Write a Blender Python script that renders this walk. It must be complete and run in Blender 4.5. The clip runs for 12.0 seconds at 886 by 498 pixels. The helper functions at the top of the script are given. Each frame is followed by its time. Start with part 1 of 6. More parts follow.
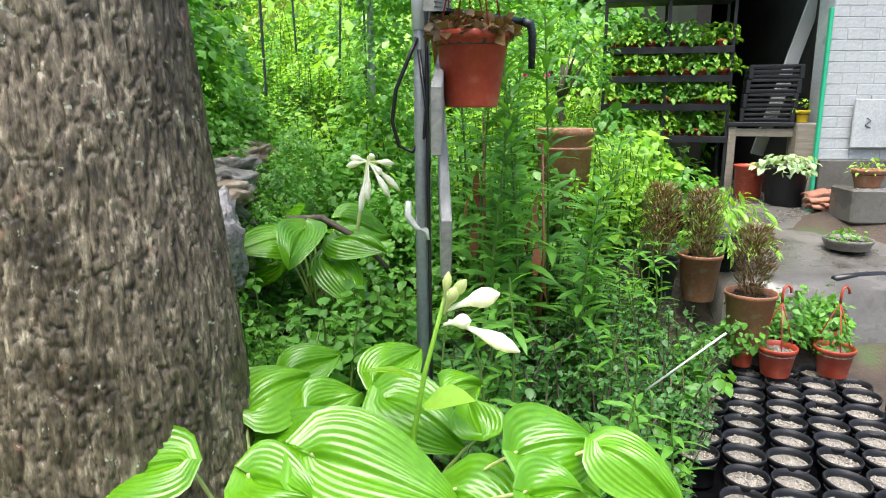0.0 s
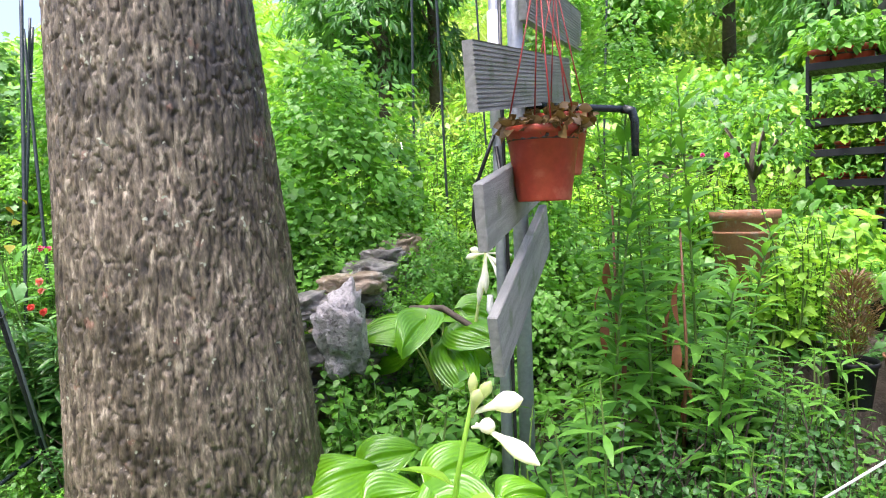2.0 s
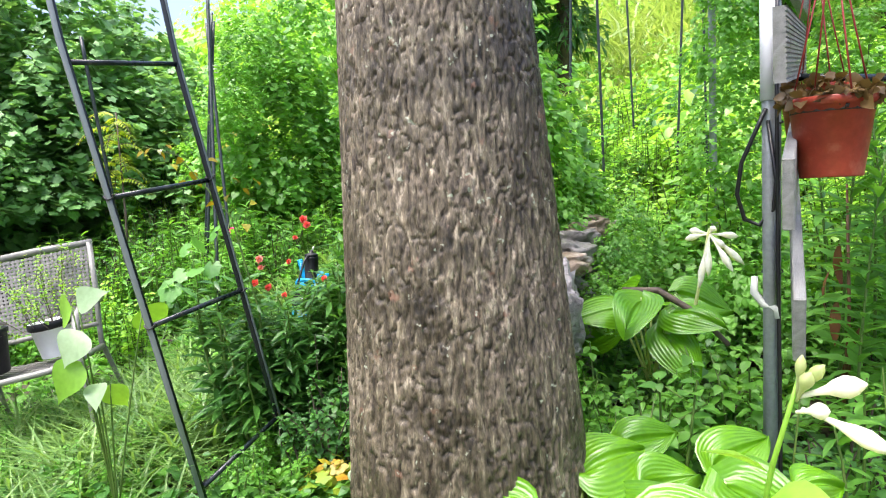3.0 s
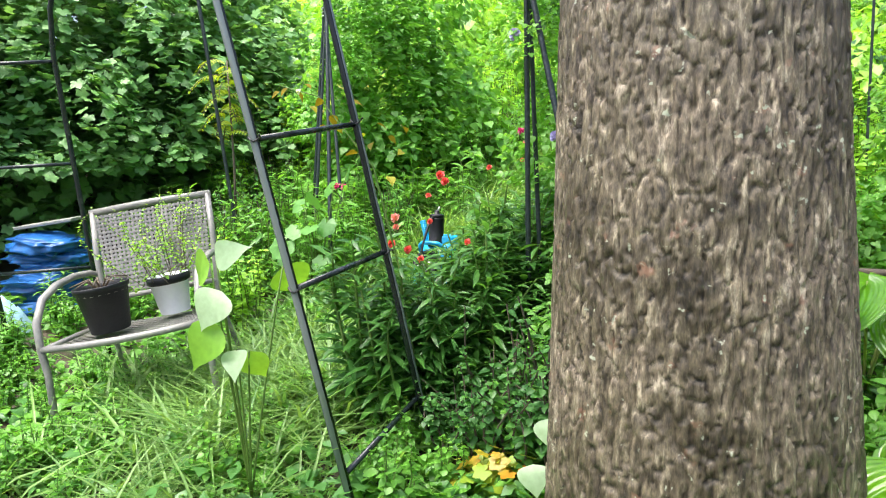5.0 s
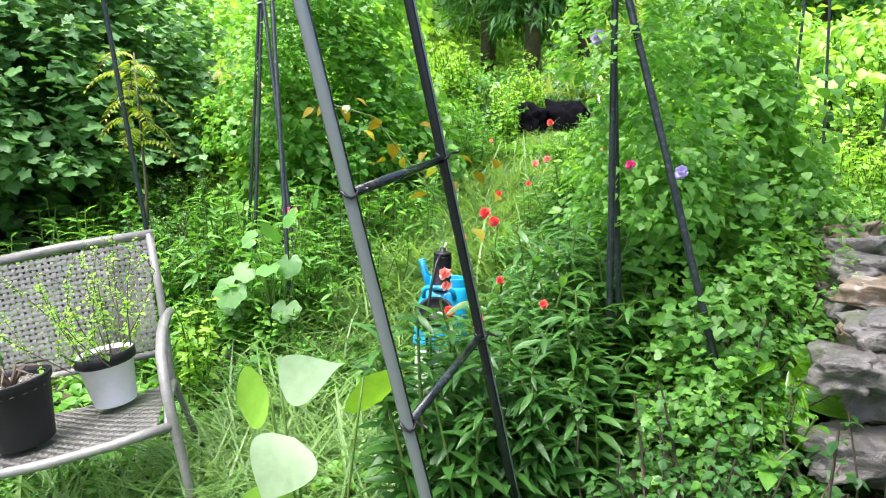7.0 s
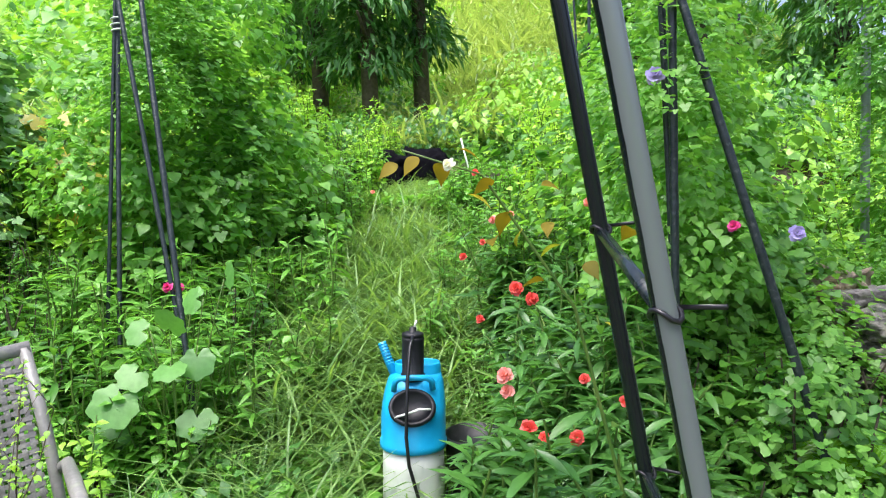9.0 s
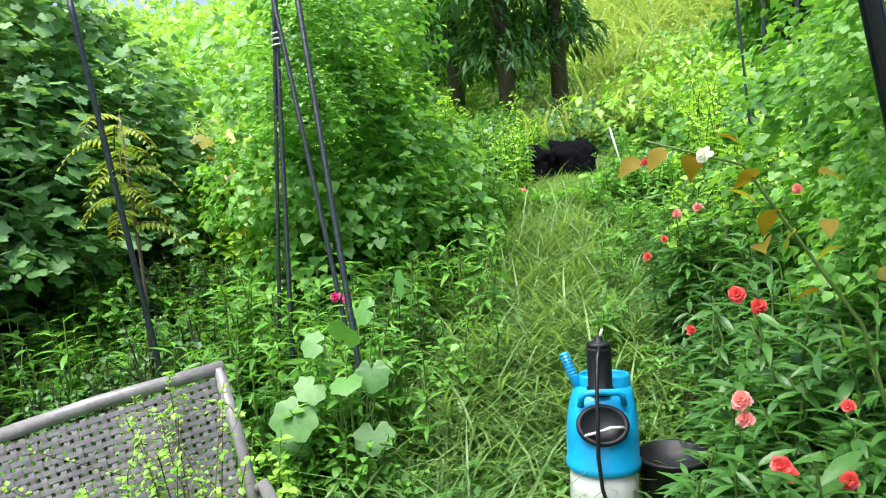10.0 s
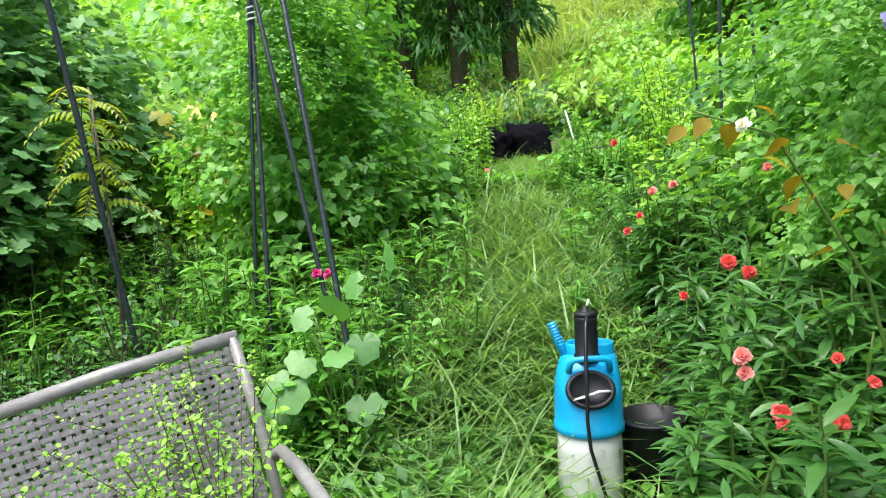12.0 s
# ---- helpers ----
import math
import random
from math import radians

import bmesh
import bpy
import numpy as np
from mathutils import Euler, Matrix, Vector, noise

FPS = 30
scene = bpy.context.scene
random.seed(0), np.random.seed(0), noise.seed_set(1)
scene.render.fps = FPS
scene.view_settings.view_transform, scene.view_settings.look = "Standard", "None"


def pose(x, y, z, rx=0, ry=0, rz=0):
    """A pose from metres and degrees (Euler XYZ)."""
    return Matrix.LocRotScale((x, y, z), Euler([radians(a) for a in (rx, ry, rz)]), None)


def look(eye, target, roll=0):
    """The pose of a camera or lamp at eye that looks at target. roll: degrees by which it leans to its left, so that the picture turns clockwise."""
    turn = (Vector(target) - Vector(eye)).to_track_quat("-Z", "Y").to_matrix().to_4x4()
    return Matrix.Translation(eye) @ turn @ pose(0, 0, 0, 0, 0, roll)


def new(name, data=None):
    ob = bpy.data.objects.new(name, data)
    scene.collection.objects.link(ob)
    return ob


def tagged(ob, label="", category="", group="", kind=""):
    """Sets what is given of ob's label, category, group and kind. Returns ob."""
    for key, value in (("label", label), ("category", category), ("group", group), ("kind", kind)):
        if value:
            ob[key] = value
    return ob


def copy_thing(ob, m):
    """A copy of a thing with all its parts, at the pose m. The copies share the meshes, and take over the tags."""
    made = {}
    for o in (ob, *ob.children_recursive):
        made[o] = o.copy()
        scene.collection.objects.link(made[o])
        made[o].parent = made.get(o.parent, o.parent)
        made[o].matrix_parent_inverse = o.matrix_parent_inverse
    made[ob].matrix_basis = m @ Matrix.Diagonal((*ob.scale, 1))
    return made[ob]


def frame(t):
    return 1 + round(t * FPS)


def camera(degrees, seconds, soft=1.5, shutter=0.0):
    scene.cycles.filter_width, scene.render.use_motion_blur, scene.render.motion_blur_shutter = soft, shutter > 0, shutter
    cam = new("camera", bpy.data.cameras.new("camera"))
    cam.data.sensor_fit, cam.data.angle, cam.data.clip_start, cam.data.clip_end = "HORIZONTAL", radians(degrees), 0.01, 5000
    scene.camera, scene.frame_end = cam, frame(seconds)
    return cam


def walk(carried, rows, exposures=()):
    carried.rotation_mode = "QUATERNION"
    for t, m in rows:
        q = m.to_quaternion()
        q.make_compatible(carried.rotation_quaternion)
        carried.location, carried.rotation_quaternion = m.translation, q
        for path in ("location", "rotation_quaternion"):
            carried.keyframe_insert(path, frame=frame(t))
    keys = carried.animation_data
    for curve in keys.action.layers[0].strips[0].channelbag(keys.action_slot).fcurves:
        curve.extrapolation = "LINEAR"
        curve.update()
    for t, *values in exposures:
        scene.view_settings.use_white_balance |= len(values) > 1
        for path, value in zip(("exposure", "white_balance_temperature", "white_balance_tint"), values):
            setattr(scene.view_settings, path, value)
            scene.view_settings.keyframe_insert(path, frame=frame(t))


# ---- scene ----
cam = camera(67.1, 12.0, soft=1.1)

PATH = [
    (0, (0.118, -0.052, 1.381), (-0.035, 1.9, 0.971), 0.0),
    (0.5, (0.295, -0.026, 1.396), (0.03, 1.93, 1.076), -1.7),
    (1, (0.526, 0.043, 1.41), (0.032, 1.97, 1.201), -0.8),
    (1.5, (0.565, 0.084, 1.401), (-0.152, 1.94, 1.197), -1.3),
    (2, (0.487, 0.054, 1.402), (-0.317, 1.879, 1.25), -2.3),
    (2.5, (0.296, -0.042, 1.4), (-0.583, 1.744, 1.201), -4.5),
    (3, (0.124, -0.131, 1.402), (-0.944, 1.549, 1.218), -2.6),
    (3.2, (0.078, -0.145, 1.401), (-1.006, 1.526, 1.212), -3.3),
    (4.8, (-0.232, -0.01, 1.371), (-1.493, 1.519, 1.099), -2.3),
    (5, (-0.311, -0.031, 1.364), (-1.553, 1.512, 1.087), -1.1),
    (5.5, (-0.537, -0.11, 1.412), (-1.767, 1.444, 1.147), -3.0),
    (6, (-0.791, -0.036, 1.388), (-1.912, 1.596, 1.101), -1.8),
    (6.5, (-1.053, 0.121, 1.463), (-2.067, 1.825, 1.2), -3.2),
    (6.7, (-1.084, 0.135, 1.474), (-2.07, 1.853, 1.199), -2.0),
    (8.3, (-1.684, 0.205, 1.519), (-2.115, 2.141, 1.261), -2.0),
    (8.5, (-1.738, 0.226, 1.526), (-2.122, 2.176, 1.3), -2.2),
    (9, (-1.869, 0.389, 1.536), (-2.237, 2.347, 1.365), -2.2),
    (9.5, (-1.961, 0.538, 1.557), (-2.379, 2.49, 1.423), -4.2),
    (10, (-2.041, 0.504, 1.556), (-2.79, 2.352, 1.4), -5.4),
    (10.5, (-2.044, 0.495, 1.564), (-2.887, 2.302, 1.412), -4.0),
    (11, (-2.027, 0.503, 1.554), (-2.868, 2.308, 1.361), -3.9),
    (11.5, (-2.06, 0.501, 1.544), (-2.907, 2.295, 1.294), -2.7),
    (12, (-2.178, 0.395, 1.544), (-2.763, 2.295, 1.325), -5.0),
]
walk(cam, [(t, look(e, g, r)) for t, e, g, r in PATH], exposures=[(0, 1.22, 6150, 12), (1, 1.45, 6100, 20), (2, 1.52, 6100, 22), (3, 1.52, 6200, 18), (5, 1.48, 6300, 13), (6.5, 1.56, 6150, 17), (8.5, 1.22, 6000, 18), (10, 1.16, 6000, 17), (12, 1.1, 6050, 15)])

# ---- world and light: bright overcast after rain ----
world = bpy.data.worlds.new("sky")
scene.world = world
world.use_nodes = True
wn = world.node_tree
bg = wn.nodes["Background"]
sky = wn.nodes.new("ShaderNodeTexSky")
sky.sky_type = 'NISHITA'
sky.sun_disc = False
sky.sun_elevation = radians(72)
sky.sun_rotation = radians(198)
sky.air_density, sky.dust_density, sky.ozone_density = 1.0, 6.0, 1.0
wn.links.new(sky.outputs[0], bg.inputs[0])
bg.inputs[1].default_value = 0.15
sun_data = bpy.data.lights.new("sun", 'SUN')
sun_data.energy = 2.8
sun_data.angle = radians(48)
sun_data.color = (1.0, 0.96, 0.88)
sun = new("sun", sun_data)
sun.matrix_world = look((-0.9, -2.8, 9.0), (0, 0, 0))

# ---- mesh building ----
rng = np.random.default_rng(7)


class Geo:
    """Collects vertices and faces for one mesh."""

    def __init__(self):
        self.v, self.f, self.n = [], [], 0

    def add(self, verts, faces, m=None):
        verts = np.asarray(verts, float).reshape(-1, 3)
        if m is not None:
            m = np.array(m)
            verts = verts @ m[:3, :3].T + m[:3, 3]
        self.v.append(verts)
        k = self.n
        self.f.extend([tuple(i + k for i in q) for q in faces])
        self.n += len(verts)
        return self

    def tube(self, pts, radii, sides=8, caps=True, squash=1.0):
        pts = np.asarray(pts, float)
        radii = np.broadcast_to(np.asarray(radii, float), (len(pts),))
        d = np.gradient(pts, axis=0)
        d /= np.linalg.norm(d, axis=1)[:, None] + 1e-9
        ref = np.array([0.0, 0.0, 1.0]) if abs(d[0, 2]) < 0.9 else np.array([1.0, 0.0, 0.0])
        rows, u = [], np.cross(d[0], ref)
        a = np.arange(sides) / sides * 2 * math.pi
        for p, t, r in zip(pts, d, radii):
            u = u - t * (u @ t)
            u /= np.linalg.norm(u) + 1e-9
            w = np.cross(t, u)
            rows.append(p + r * (np.cos(a)[:, None] * u + squash * np.sin(a)[:, None] * w))
        faces = []
        for i in range(len(pts) - 1):
            for j in range(sides):
                k = (j + 1) % sides
                faces.append((i * sides + j, i * sides + k, (i + 1) * sides + k, (i + 1) * sides + j))
        if caps:
            faces.append(tuple(range(sides - 1, -1, -1)))
            faces.append(tuple((len(pts) - 1) * sides + j for j in range(sides)))
        return self.add(np.concatenate(rows), faces)

    def box(self, sx, sy, sz, m=None, bevel=0.0):
        x, y, z = sx / 2, sy / 2, sz / 2
        b = min(bevel, x * 0.9, y * 0.9, z * 0.9)
        if b <= 0:
            v = [(i, j, k) for i in (-x, x) for j in (-y, y) for k in (-z, z)]
            f = [(0, 1, 3, 2), (4, 6, 7, 5), (0, 4, 5, 1), (2, 3, 7, 6), (0, 2, 6, 4), (1, 5, 7, 3)]
            return self.add(v, f, m)
        v, ring = [], []
        for k, i in ((-z, b), (-z + b, 0), (z - b, 0), (z, b)):
            X, Y = x - i, y - i
            v += [(-X + b, -Y, k), (X - b, -Y, k), (X, -Y + b, k), (X, Y - b, k), (X - b, Y, k), (-X + b, Y, k), (-X, Y - b, k), (-X, -Y + b, k)]
        f = [tuple(range(7, -1, -1)), tuple(range(24, 32))]
        for r in range(3):
            for j in range(8):
                k = (j + 1) % 8
                f.append((r * 8 + j, r * 8 + k, r * 8 + 8 + k, r * 8 + 8 + j))
        return self.add(v, f, m)

    def lathe(self, profile, sides=24, m=None, sx=1.0, sy=1.0):
        a = np.arange(sides) / sides * 2 * math.pi
        v = np.concatenate([np.stack([r * sx * np.cos(a), r * sy * np.sin(a), np.full(sides, h)], 1) for r, h in profile])
        f = []
        for i in range(len(profile) - 1):
            for j in range(sides):
                k = (j + 1) % sides
                f.append((i * sides + j, i * sides + k, (i + 1) * sides + k, (i + 1) * sides + j))
        f.append(tuple(range(sides - 1, -1, -1)))
        f.append(tuple((len(profile) - 1) * sides + j for j in range(sides)))
        return self.add(v, f, m)

    def leaves(self, leaf, mats):
        """One leaf outline set many times: mats is (N, 4, 4)."""
        lv, lf = leaf
        mats = np.asarray(mats, float)
        if not len(mats):
            return self
        v = np.einsum("nij,vj->nvi", mats[:, :3, :3], lv) + mats[:, None, :3, 3]
        n = len(lv)
        for i in range(len(mats)):
            k = self.n + i * n
            self.f.extend([tuple(q + k for q in face) for face in lf])
        self.v.append(v.reshape(-1, 3))
        self.n += n * len(mats)
        return self

    def mesh(self, name, material, smooth=True):
        me = bpy.data.meshes.new(name)
        me.from_pydata(np.concatenate(self.v).tolist() if self.v else [], [], self.f)
        if smooth:
            me.shade_smooth()
        me.materials.append(material)
        return me


def part(name, geo, material=None, parent=None, label="", smooth=True, at=None):
    """Links a Geo (or a mesh) as one mesh object under a thing or part."""
    me = geo.mesh(name, material, smooth) if isinstance(geo, Geo) else geo
    ob = new(name, me)
    if parent is not None:
        ob.parent = parent
    if at is not None:
        ob.matrix_local = at
    if label:
        ob["label"] = label
    return ob


def thing(name, label, category, m=None, group="", kind=""):
    ob = new(name)
    ob.empty_display_size = 0.05
    if m is not None:
        ob.matrix_world = m
    return tagged(ob, label, category, group, kind)


def solo(name, geo, material, label, category, m=None, group="", kind="", smooth=True):
    ob = part(name, geo, material, smooth=smooth)
    if m is not None:
        ob.matrix_world = m
    return tagged(ob, label, category, group, kind)


# ---- materials ----
def shader(name):
    m = bpy.data.materials.new(name)
    m.use_nodes = True
    return m, m.node_tree, m.node_tree.nodes["Principled BSDF"]


def ramp(nt, fac, stops):
    r = nt.nodes.new("ShaderNodeValToRGB")
    while len(r.color_ramp.elements) < len(stops):
        r.color_ramp.elements.new(0.5)
    for e, (p, c) in zip(r.color_ramp.elements, stops):
        e.position, e.color = p, (*c, 1)
    nt.links.new(fac, r.inputs[0])
    return r.outputs[0]


def noise_tex(nt, scale, detail=4.0, stretch=(1, 1, 1), rough=0.55):
    tc = nt.nodes.new("ShaderNodeTexCoord")
    mp = nt.nodes.new("ShaderNodeMapping")
    mp.inputs["Scale"].default_value = stretch
    n = nt.nodes.new("ShaderNodeTexNoise")
    n.inputs["Scale"].default_value, n.inputs["Detail"].default_value, n.inputs["Roughness"].default_value = scale, detail, rough
    nt.links.new(tc.outputs["Object"], mp.inputs[0])
    nt.links.new(mp.outputs[0], n.inputs["Vector"])
    return n.outputs[0]


def mixc(nt, fac, a, b, blend='MIX'):
    mx = nt.nodes.new("ShaderNodeMix")
    mx.data_type, mx.blend_type = 'RGBA', blend
    if isinstance(fac, float):
        mx.inputs[0].default_value = fac
    else:
        nt.links.new(fac, mx.inputs[0])
    for i, c in ((6, a), (7, b)):
        if isinstance(c, tuple):
            mx.inputs[i].default_value = (*c, 1)
        else:
            nt.links.new(c, mx.inputs[i])
    return mx.outputs[2]


def surface(name, c1, c2, rough=0.6, scale=8.0, fine=60.0, bump=0.2, metal=0.0, stretch=(1, 1, 1), spot=None, spec=0.5, wet=0.0, grainy=0.8):
    """A grained surface: c1 to c2 by a coarse noise, fine grain and bump, and spots of a third colour."""
    m, nt, b = shader(name)
    n1, n2 = noise_tex(nt, scale, 5, stretch), noise_tex(nt, fine, 3, stretch)
    col = ramp(nt, n1, [(0.3, c1), (0.7, c2)])
    grain = ramp(nt, n2, [(0.3, (0.72, 0.72, 0.72)), (0.7, (1.0, 1.0, 1.0))])
    col = mixc(nt, grainy, col, grain, 'MULTIPLY')
    if spot:
        n3 = noise_tex(nt, scale * 2.7, 6)
        mask = ramp(nt, n3, [(0.56, (0, 0, 0)), (0.68, (1, 1, 1))])
        col = mixc(nt, mask, col, spot)
    nt.links.new(col, b.inputs["Base Color"])
    r = ramp(nt, n1, [(0.35, (rough - wet,) * 3), (0.65, (rough,) * 3)])
    nt.links.new(r, b.inputs["Roughness"])
    b.inputs["Metallic"].default_value = metal
    b.inputs["Specular IOR Level"].default_value = spec
    if bump:
        bp = nt.nodes.new("ShaderNodeBump")
        bp.inputs["Strength"].default_value, bp.inputs["Distance"].default_value = bump, 0.01
        nt.links.new(n2, bp.inputs["Height"])
        nt.links.new(bp.outputs[0], b.inputs["Normal"])
    return m


def leaf_mat(name, c1, c2, c3=None, rough=0.42, thru=0.33, spec=0.5, bump=0.25, coat=0.0):
    """Wet leaf: colour differs from plant to plant and leaf to leaf, and light shines through."""
    m, nt, b = shader(name)
    oi = nt.nodes.new("ShaderNodeObjectInfo")
    ge = nt.nodes.new("ShaderNodeNewGeometry")
    n1 = noise_tex(nt, 1.7, 2)
    ad = nt.nodes.new("ShaderNodeMath")
    ad.operation = 'MULTIPLY_ADD'
    nt.links.new(oi.outputs["Random"], ad.inputs[0])
    ad.inputs[1].default_value = 0.35
    nt.links.new(n1, ad.inputs[2])
    ad2 = nt.nodes.new("ShaderNodeMath")
    ad2.operation = 'MULTIPLY_ADD'
    nt.links.new(ge.outputs["Random Per Island"], ad2.inputs[0])
    ad2.inputs[1].default_value = 0.45
    nt.links.new(ad.outputs[0], ad2.inputs[2])
    stops = [(0.40, c1), (1.0, c2)]
    if c3:
        stops += [(1.17, c3)]
        stops = [(p / 1.2, c) for p, c in stops]
        sc = nt.nodes.new("ShaderNodeMath")
        sc.operation = 'DIVIDE'
        nt.links.new(ad2.outputs[0], sc.inputs[0])
        sc.inputs[1].default_value = 1.2
        fac = sc.outputs[0]
    else:
        fac = ad2.outputs[0]
    col = ramp(nt, fac, stops)
    n2 = noise_tex(nt, 45, 3)
    vein = ramp(nt, n2, [(0.3, (0.75, 0.78, 0.7)), (0.65, (1, 1, 1))])
    col = mixc(nt, 0.7, col, vein, 'MULTIPLY')
    nt.links.new(col, b.inputs["Base Color"])
    b.inputs["Roughness"].default_value = rough
    b.inputs["Specular IOR Level"].default_value = spec
    bp = nt.nodes.new("ShaderNodeBump")
    b.inputs["Coat Weight"].default_value, b.inputs["Coat Roughness"].default_value = coat, 0.06
    bp.inputs["Strength"].default_value, bp.inputs["Distance"].default_value = bump, 0.004
    nt.links.new(n2, bp.inputs["Height"])
    nt.links.new(bp.outputs[0], b.inputs["Normal"])
    tr = nt.nodes.new("ShaderNodeBsdfTranslucent")
    warm = mixc(nt, 1.0, col, (1.0, 1.0, 0.62), 'MULTIPLY')
    bright = mixc(nt, 1.0, warm, (2.0, 1.9, 1.4), 'MULTIPLY')
    nt.links.new(bright, tr.inputs[0])
    mx = nt.nodes.new("ShaderNodeMixShader")
    mx.inputs[0].default_value = thru
    out = nt.nodes["Material Output"]
    nt.links.new(b.outputs[0], mx.inputs[1])
    nt.links.new(tr.outputs[0], mx.inputs[2])
    nt.links.new(mx.outputs[0], out.inputs[0])
    return m


M_LEAF = leaf_mat("leaf_green", (0.042, 0.155, 0.020), (0.145, 0.36, 0.045))
M_DARK = leaf_mat("leaf_dark", (0.030, 0.108, 0.030), (0.085, 0.235, 0.05))
M_LIME = leaf_mat("leaf_lime", (0.11, 0.30, 0.022), (0.29, 0.52, 0.055))
M_YELLOW = leaf_mat("leaf_yellowing", (0.20, 0.28, 0.02), (0.45, 0.36, 0.02), (0.45, 0.2, 0.03))
M_TURNING = leaf_mat("leaf_turning", (0.10, 0.27, 0.025), (0.30, 0.40, 0.03), (0.50, 0.24, 0.02))
M_BALSAM = leaf_mat("balsam_leaf", (0.030, 0.112, 0.022), (0.088, 0.235, 0.042), rough=0.36)
M_MID = leaf_mat("leaf_ivy", (0.036, 0.128, 0.034), (0.115, 0.30, 0.058))
M_GRASS = leaf_mat("grass_green", (0.05, 0.15, 0.035), (0.19, 0.33, 0.085))
M_HOP = leaf_mat("hop_leaf", (0.06, 0.20, 0.028), (0.19, 0.42, 0.07), thru=0.38)
M_HOSTA = leaf_mat("hosta_leaf", (0.065, 0.22, 0.004), (0.14, 0.36, 0.006), rough=0.27, thru=0.2, spec=0.6, bump=0.1, coat=0.15)
M_IVY = leaf_mat("hedge_leaf", (0.044, 0.145, 0.046), (0.20, 0.40, 0.135), rough=0.45, thru=0.28)
M_MEADOW = leaf_mat("meadow_grass", (0.13, 0.24, 0.05), (0.28, 0.39, 0.12), thru=0.35)
M_PALE = leaf_mat("leaf_pale", (0.25, 0.40, 0.22), (0.42, 0.55, 0.35))
M_BROWN = leaf_mat("leaf_brown", (0.075, 0.046, 0.018), (0.18, 0.115, 0.045), thru=0.2)
M_BRONZE = leaf_mat("leaf_bronze", (0.12, 0.115, 0.008), (0.27, 0.20, 0.012), rough=0.6, spec=0.2)
M_SAPLING = leaf_mat("sapling_leaf", (0.16, 0.26, 0.015), (0.34, 0.42, 0.03))
M_STEM = surface("stem_green", (0.07, 0.16, 0.02), (0.14, 0.22, 0.04), 0.5, 20, 90, 0.1)
M_REDSTEM = surface("stem_reddish", (0.16, 0.06, 0.03), (0.24, 0.12, 0.05), 0.5, 20, 90, 0.1)
M_WOODY = surface("stem_woody", (0.06, 0.045, 0.03), (0.13, 0.10, 0.07), 0.7, 20, 90, 0.3)
M_SOIL = surface("wet_soil", (0.022, 0.015, 0.010), (0.055, 0.038, 0.024), 0.75, 3, 50, 0.9, wet=0.25, spot=(0.04, 0.085, 0.016))
M_PIPE = surface("galvanised_pipe", (0.34, 0.37, 0.40), (0.46, 0.49, 0.51), 0.42, 9, 80, 0.1, 0.35)
M_ARCH = surface("dark_green_enamel_tube", (0.008, 0.014, 0.016), (0.02, 0.03, 0.032), 0.22, 14, 90, 0.08, spot=(0.05, 0.055, 0.05))
M_BLACK = surface("black_plastic", (0.006, 0.007, 0.009), (0.014, 0.015, 0.018), 0.5, 12, 80, 0.1, spec=0.35)
M_SHEET = surface("black_mulch_sheet", (0.002, 0.002, 0.003), (0.005, 0.005, 0.007), 0.9, 12, 80, 0.1, spec=0.05)
M_PLANK = surface("weathered_plank", (0.20, 0.205, 0.19), (0.37, 0.37, 0.345), 0.5, 5, 60, 0.5, stretch=(1, 12, 12), spot=(0.15, 0.18, 0.12))
M_TERRA = surface("terracotta_plastic", (0.36, 0.045, 0.022), (0.46, 0.072, 0.034), 0.42, 9, 60, 0.1, spot=(0.46, 0.11, 0.06))
M_CLAY = surface("terracotta_clay", (0.28, 0.12, 0.065), (0.42, 0.19, 0.10), 0.7, 9, 70, 0.3, spot=(0.3, 0.22, 0.16))
M_STONE = surface("grey_stone", (0.11, 0.105, 0.095), (0.26, 0.245, 0.215), 0.55, 6, 40, 1.0, spot=(0.10, 0.12, 0.06), wet=0.2)
M_SAND = surface("tan_stone", (0.19, 0.145, 0.095), (0.36, 0.28, 0.195), 0.5, 5, 35, 1.0, spot=(0.45, 0.42, 0.36), wet=0.2)
M_CONC = surface("wet_concrete", (0.075, 0.072, 0.062), (0.15, 0.142, 0.125), 0.45, 2.2, 40, 0.2, wet=0.39, spot=(0.06, 0.056, 0.047))

# ---- ground heights ----
SPOTS = [(0, 0, 0.0), (-1, 0, 0.08), (-2, 0.45, 0.2), (-3, 0.5, 0.27), (-3.1, 1.3, 0.31), (-1.7, 1.2, 0.42), (-0.73, 1.25, 0.40),
         (0.0, 1.3, 0.33), (0.7, 1.2, 0.12), (1.5, 2.9, 0.05), (1.05, 1.9, 0.0), (1.1, 2.5, 0.03), (1.6, 2.2, 0.02), (1.35, 1.5, 0.0), (2.3, 2.6, 0.12), (-2.4, 2.4, 0.42), (-3.5, 3.0, 0.62), (-2.75, 3.7, 0.84), (-3.1, 5.0, 1.15), (-3.2, 6.2, 1.5), (-3.4, 7.0, 1.68),
         (-3.8, 7.5, 1.72), (0, 2.6, 0.5), (0.5, 4.1, 0.72), (-1.2, 2.7, 0.66), (-5, 1.6, 0.42), (-5.5, 4, 0.9), (0, 8, 1.7),
         (2.4, 4.9, 0.74), (1.7, 4.0, 0.62), (3.5, 7.5, 0.8), (0, -3, -0.05), (4, 0, 0.0), (-6, -2, 0.1), (-7, 7, 1.7)]


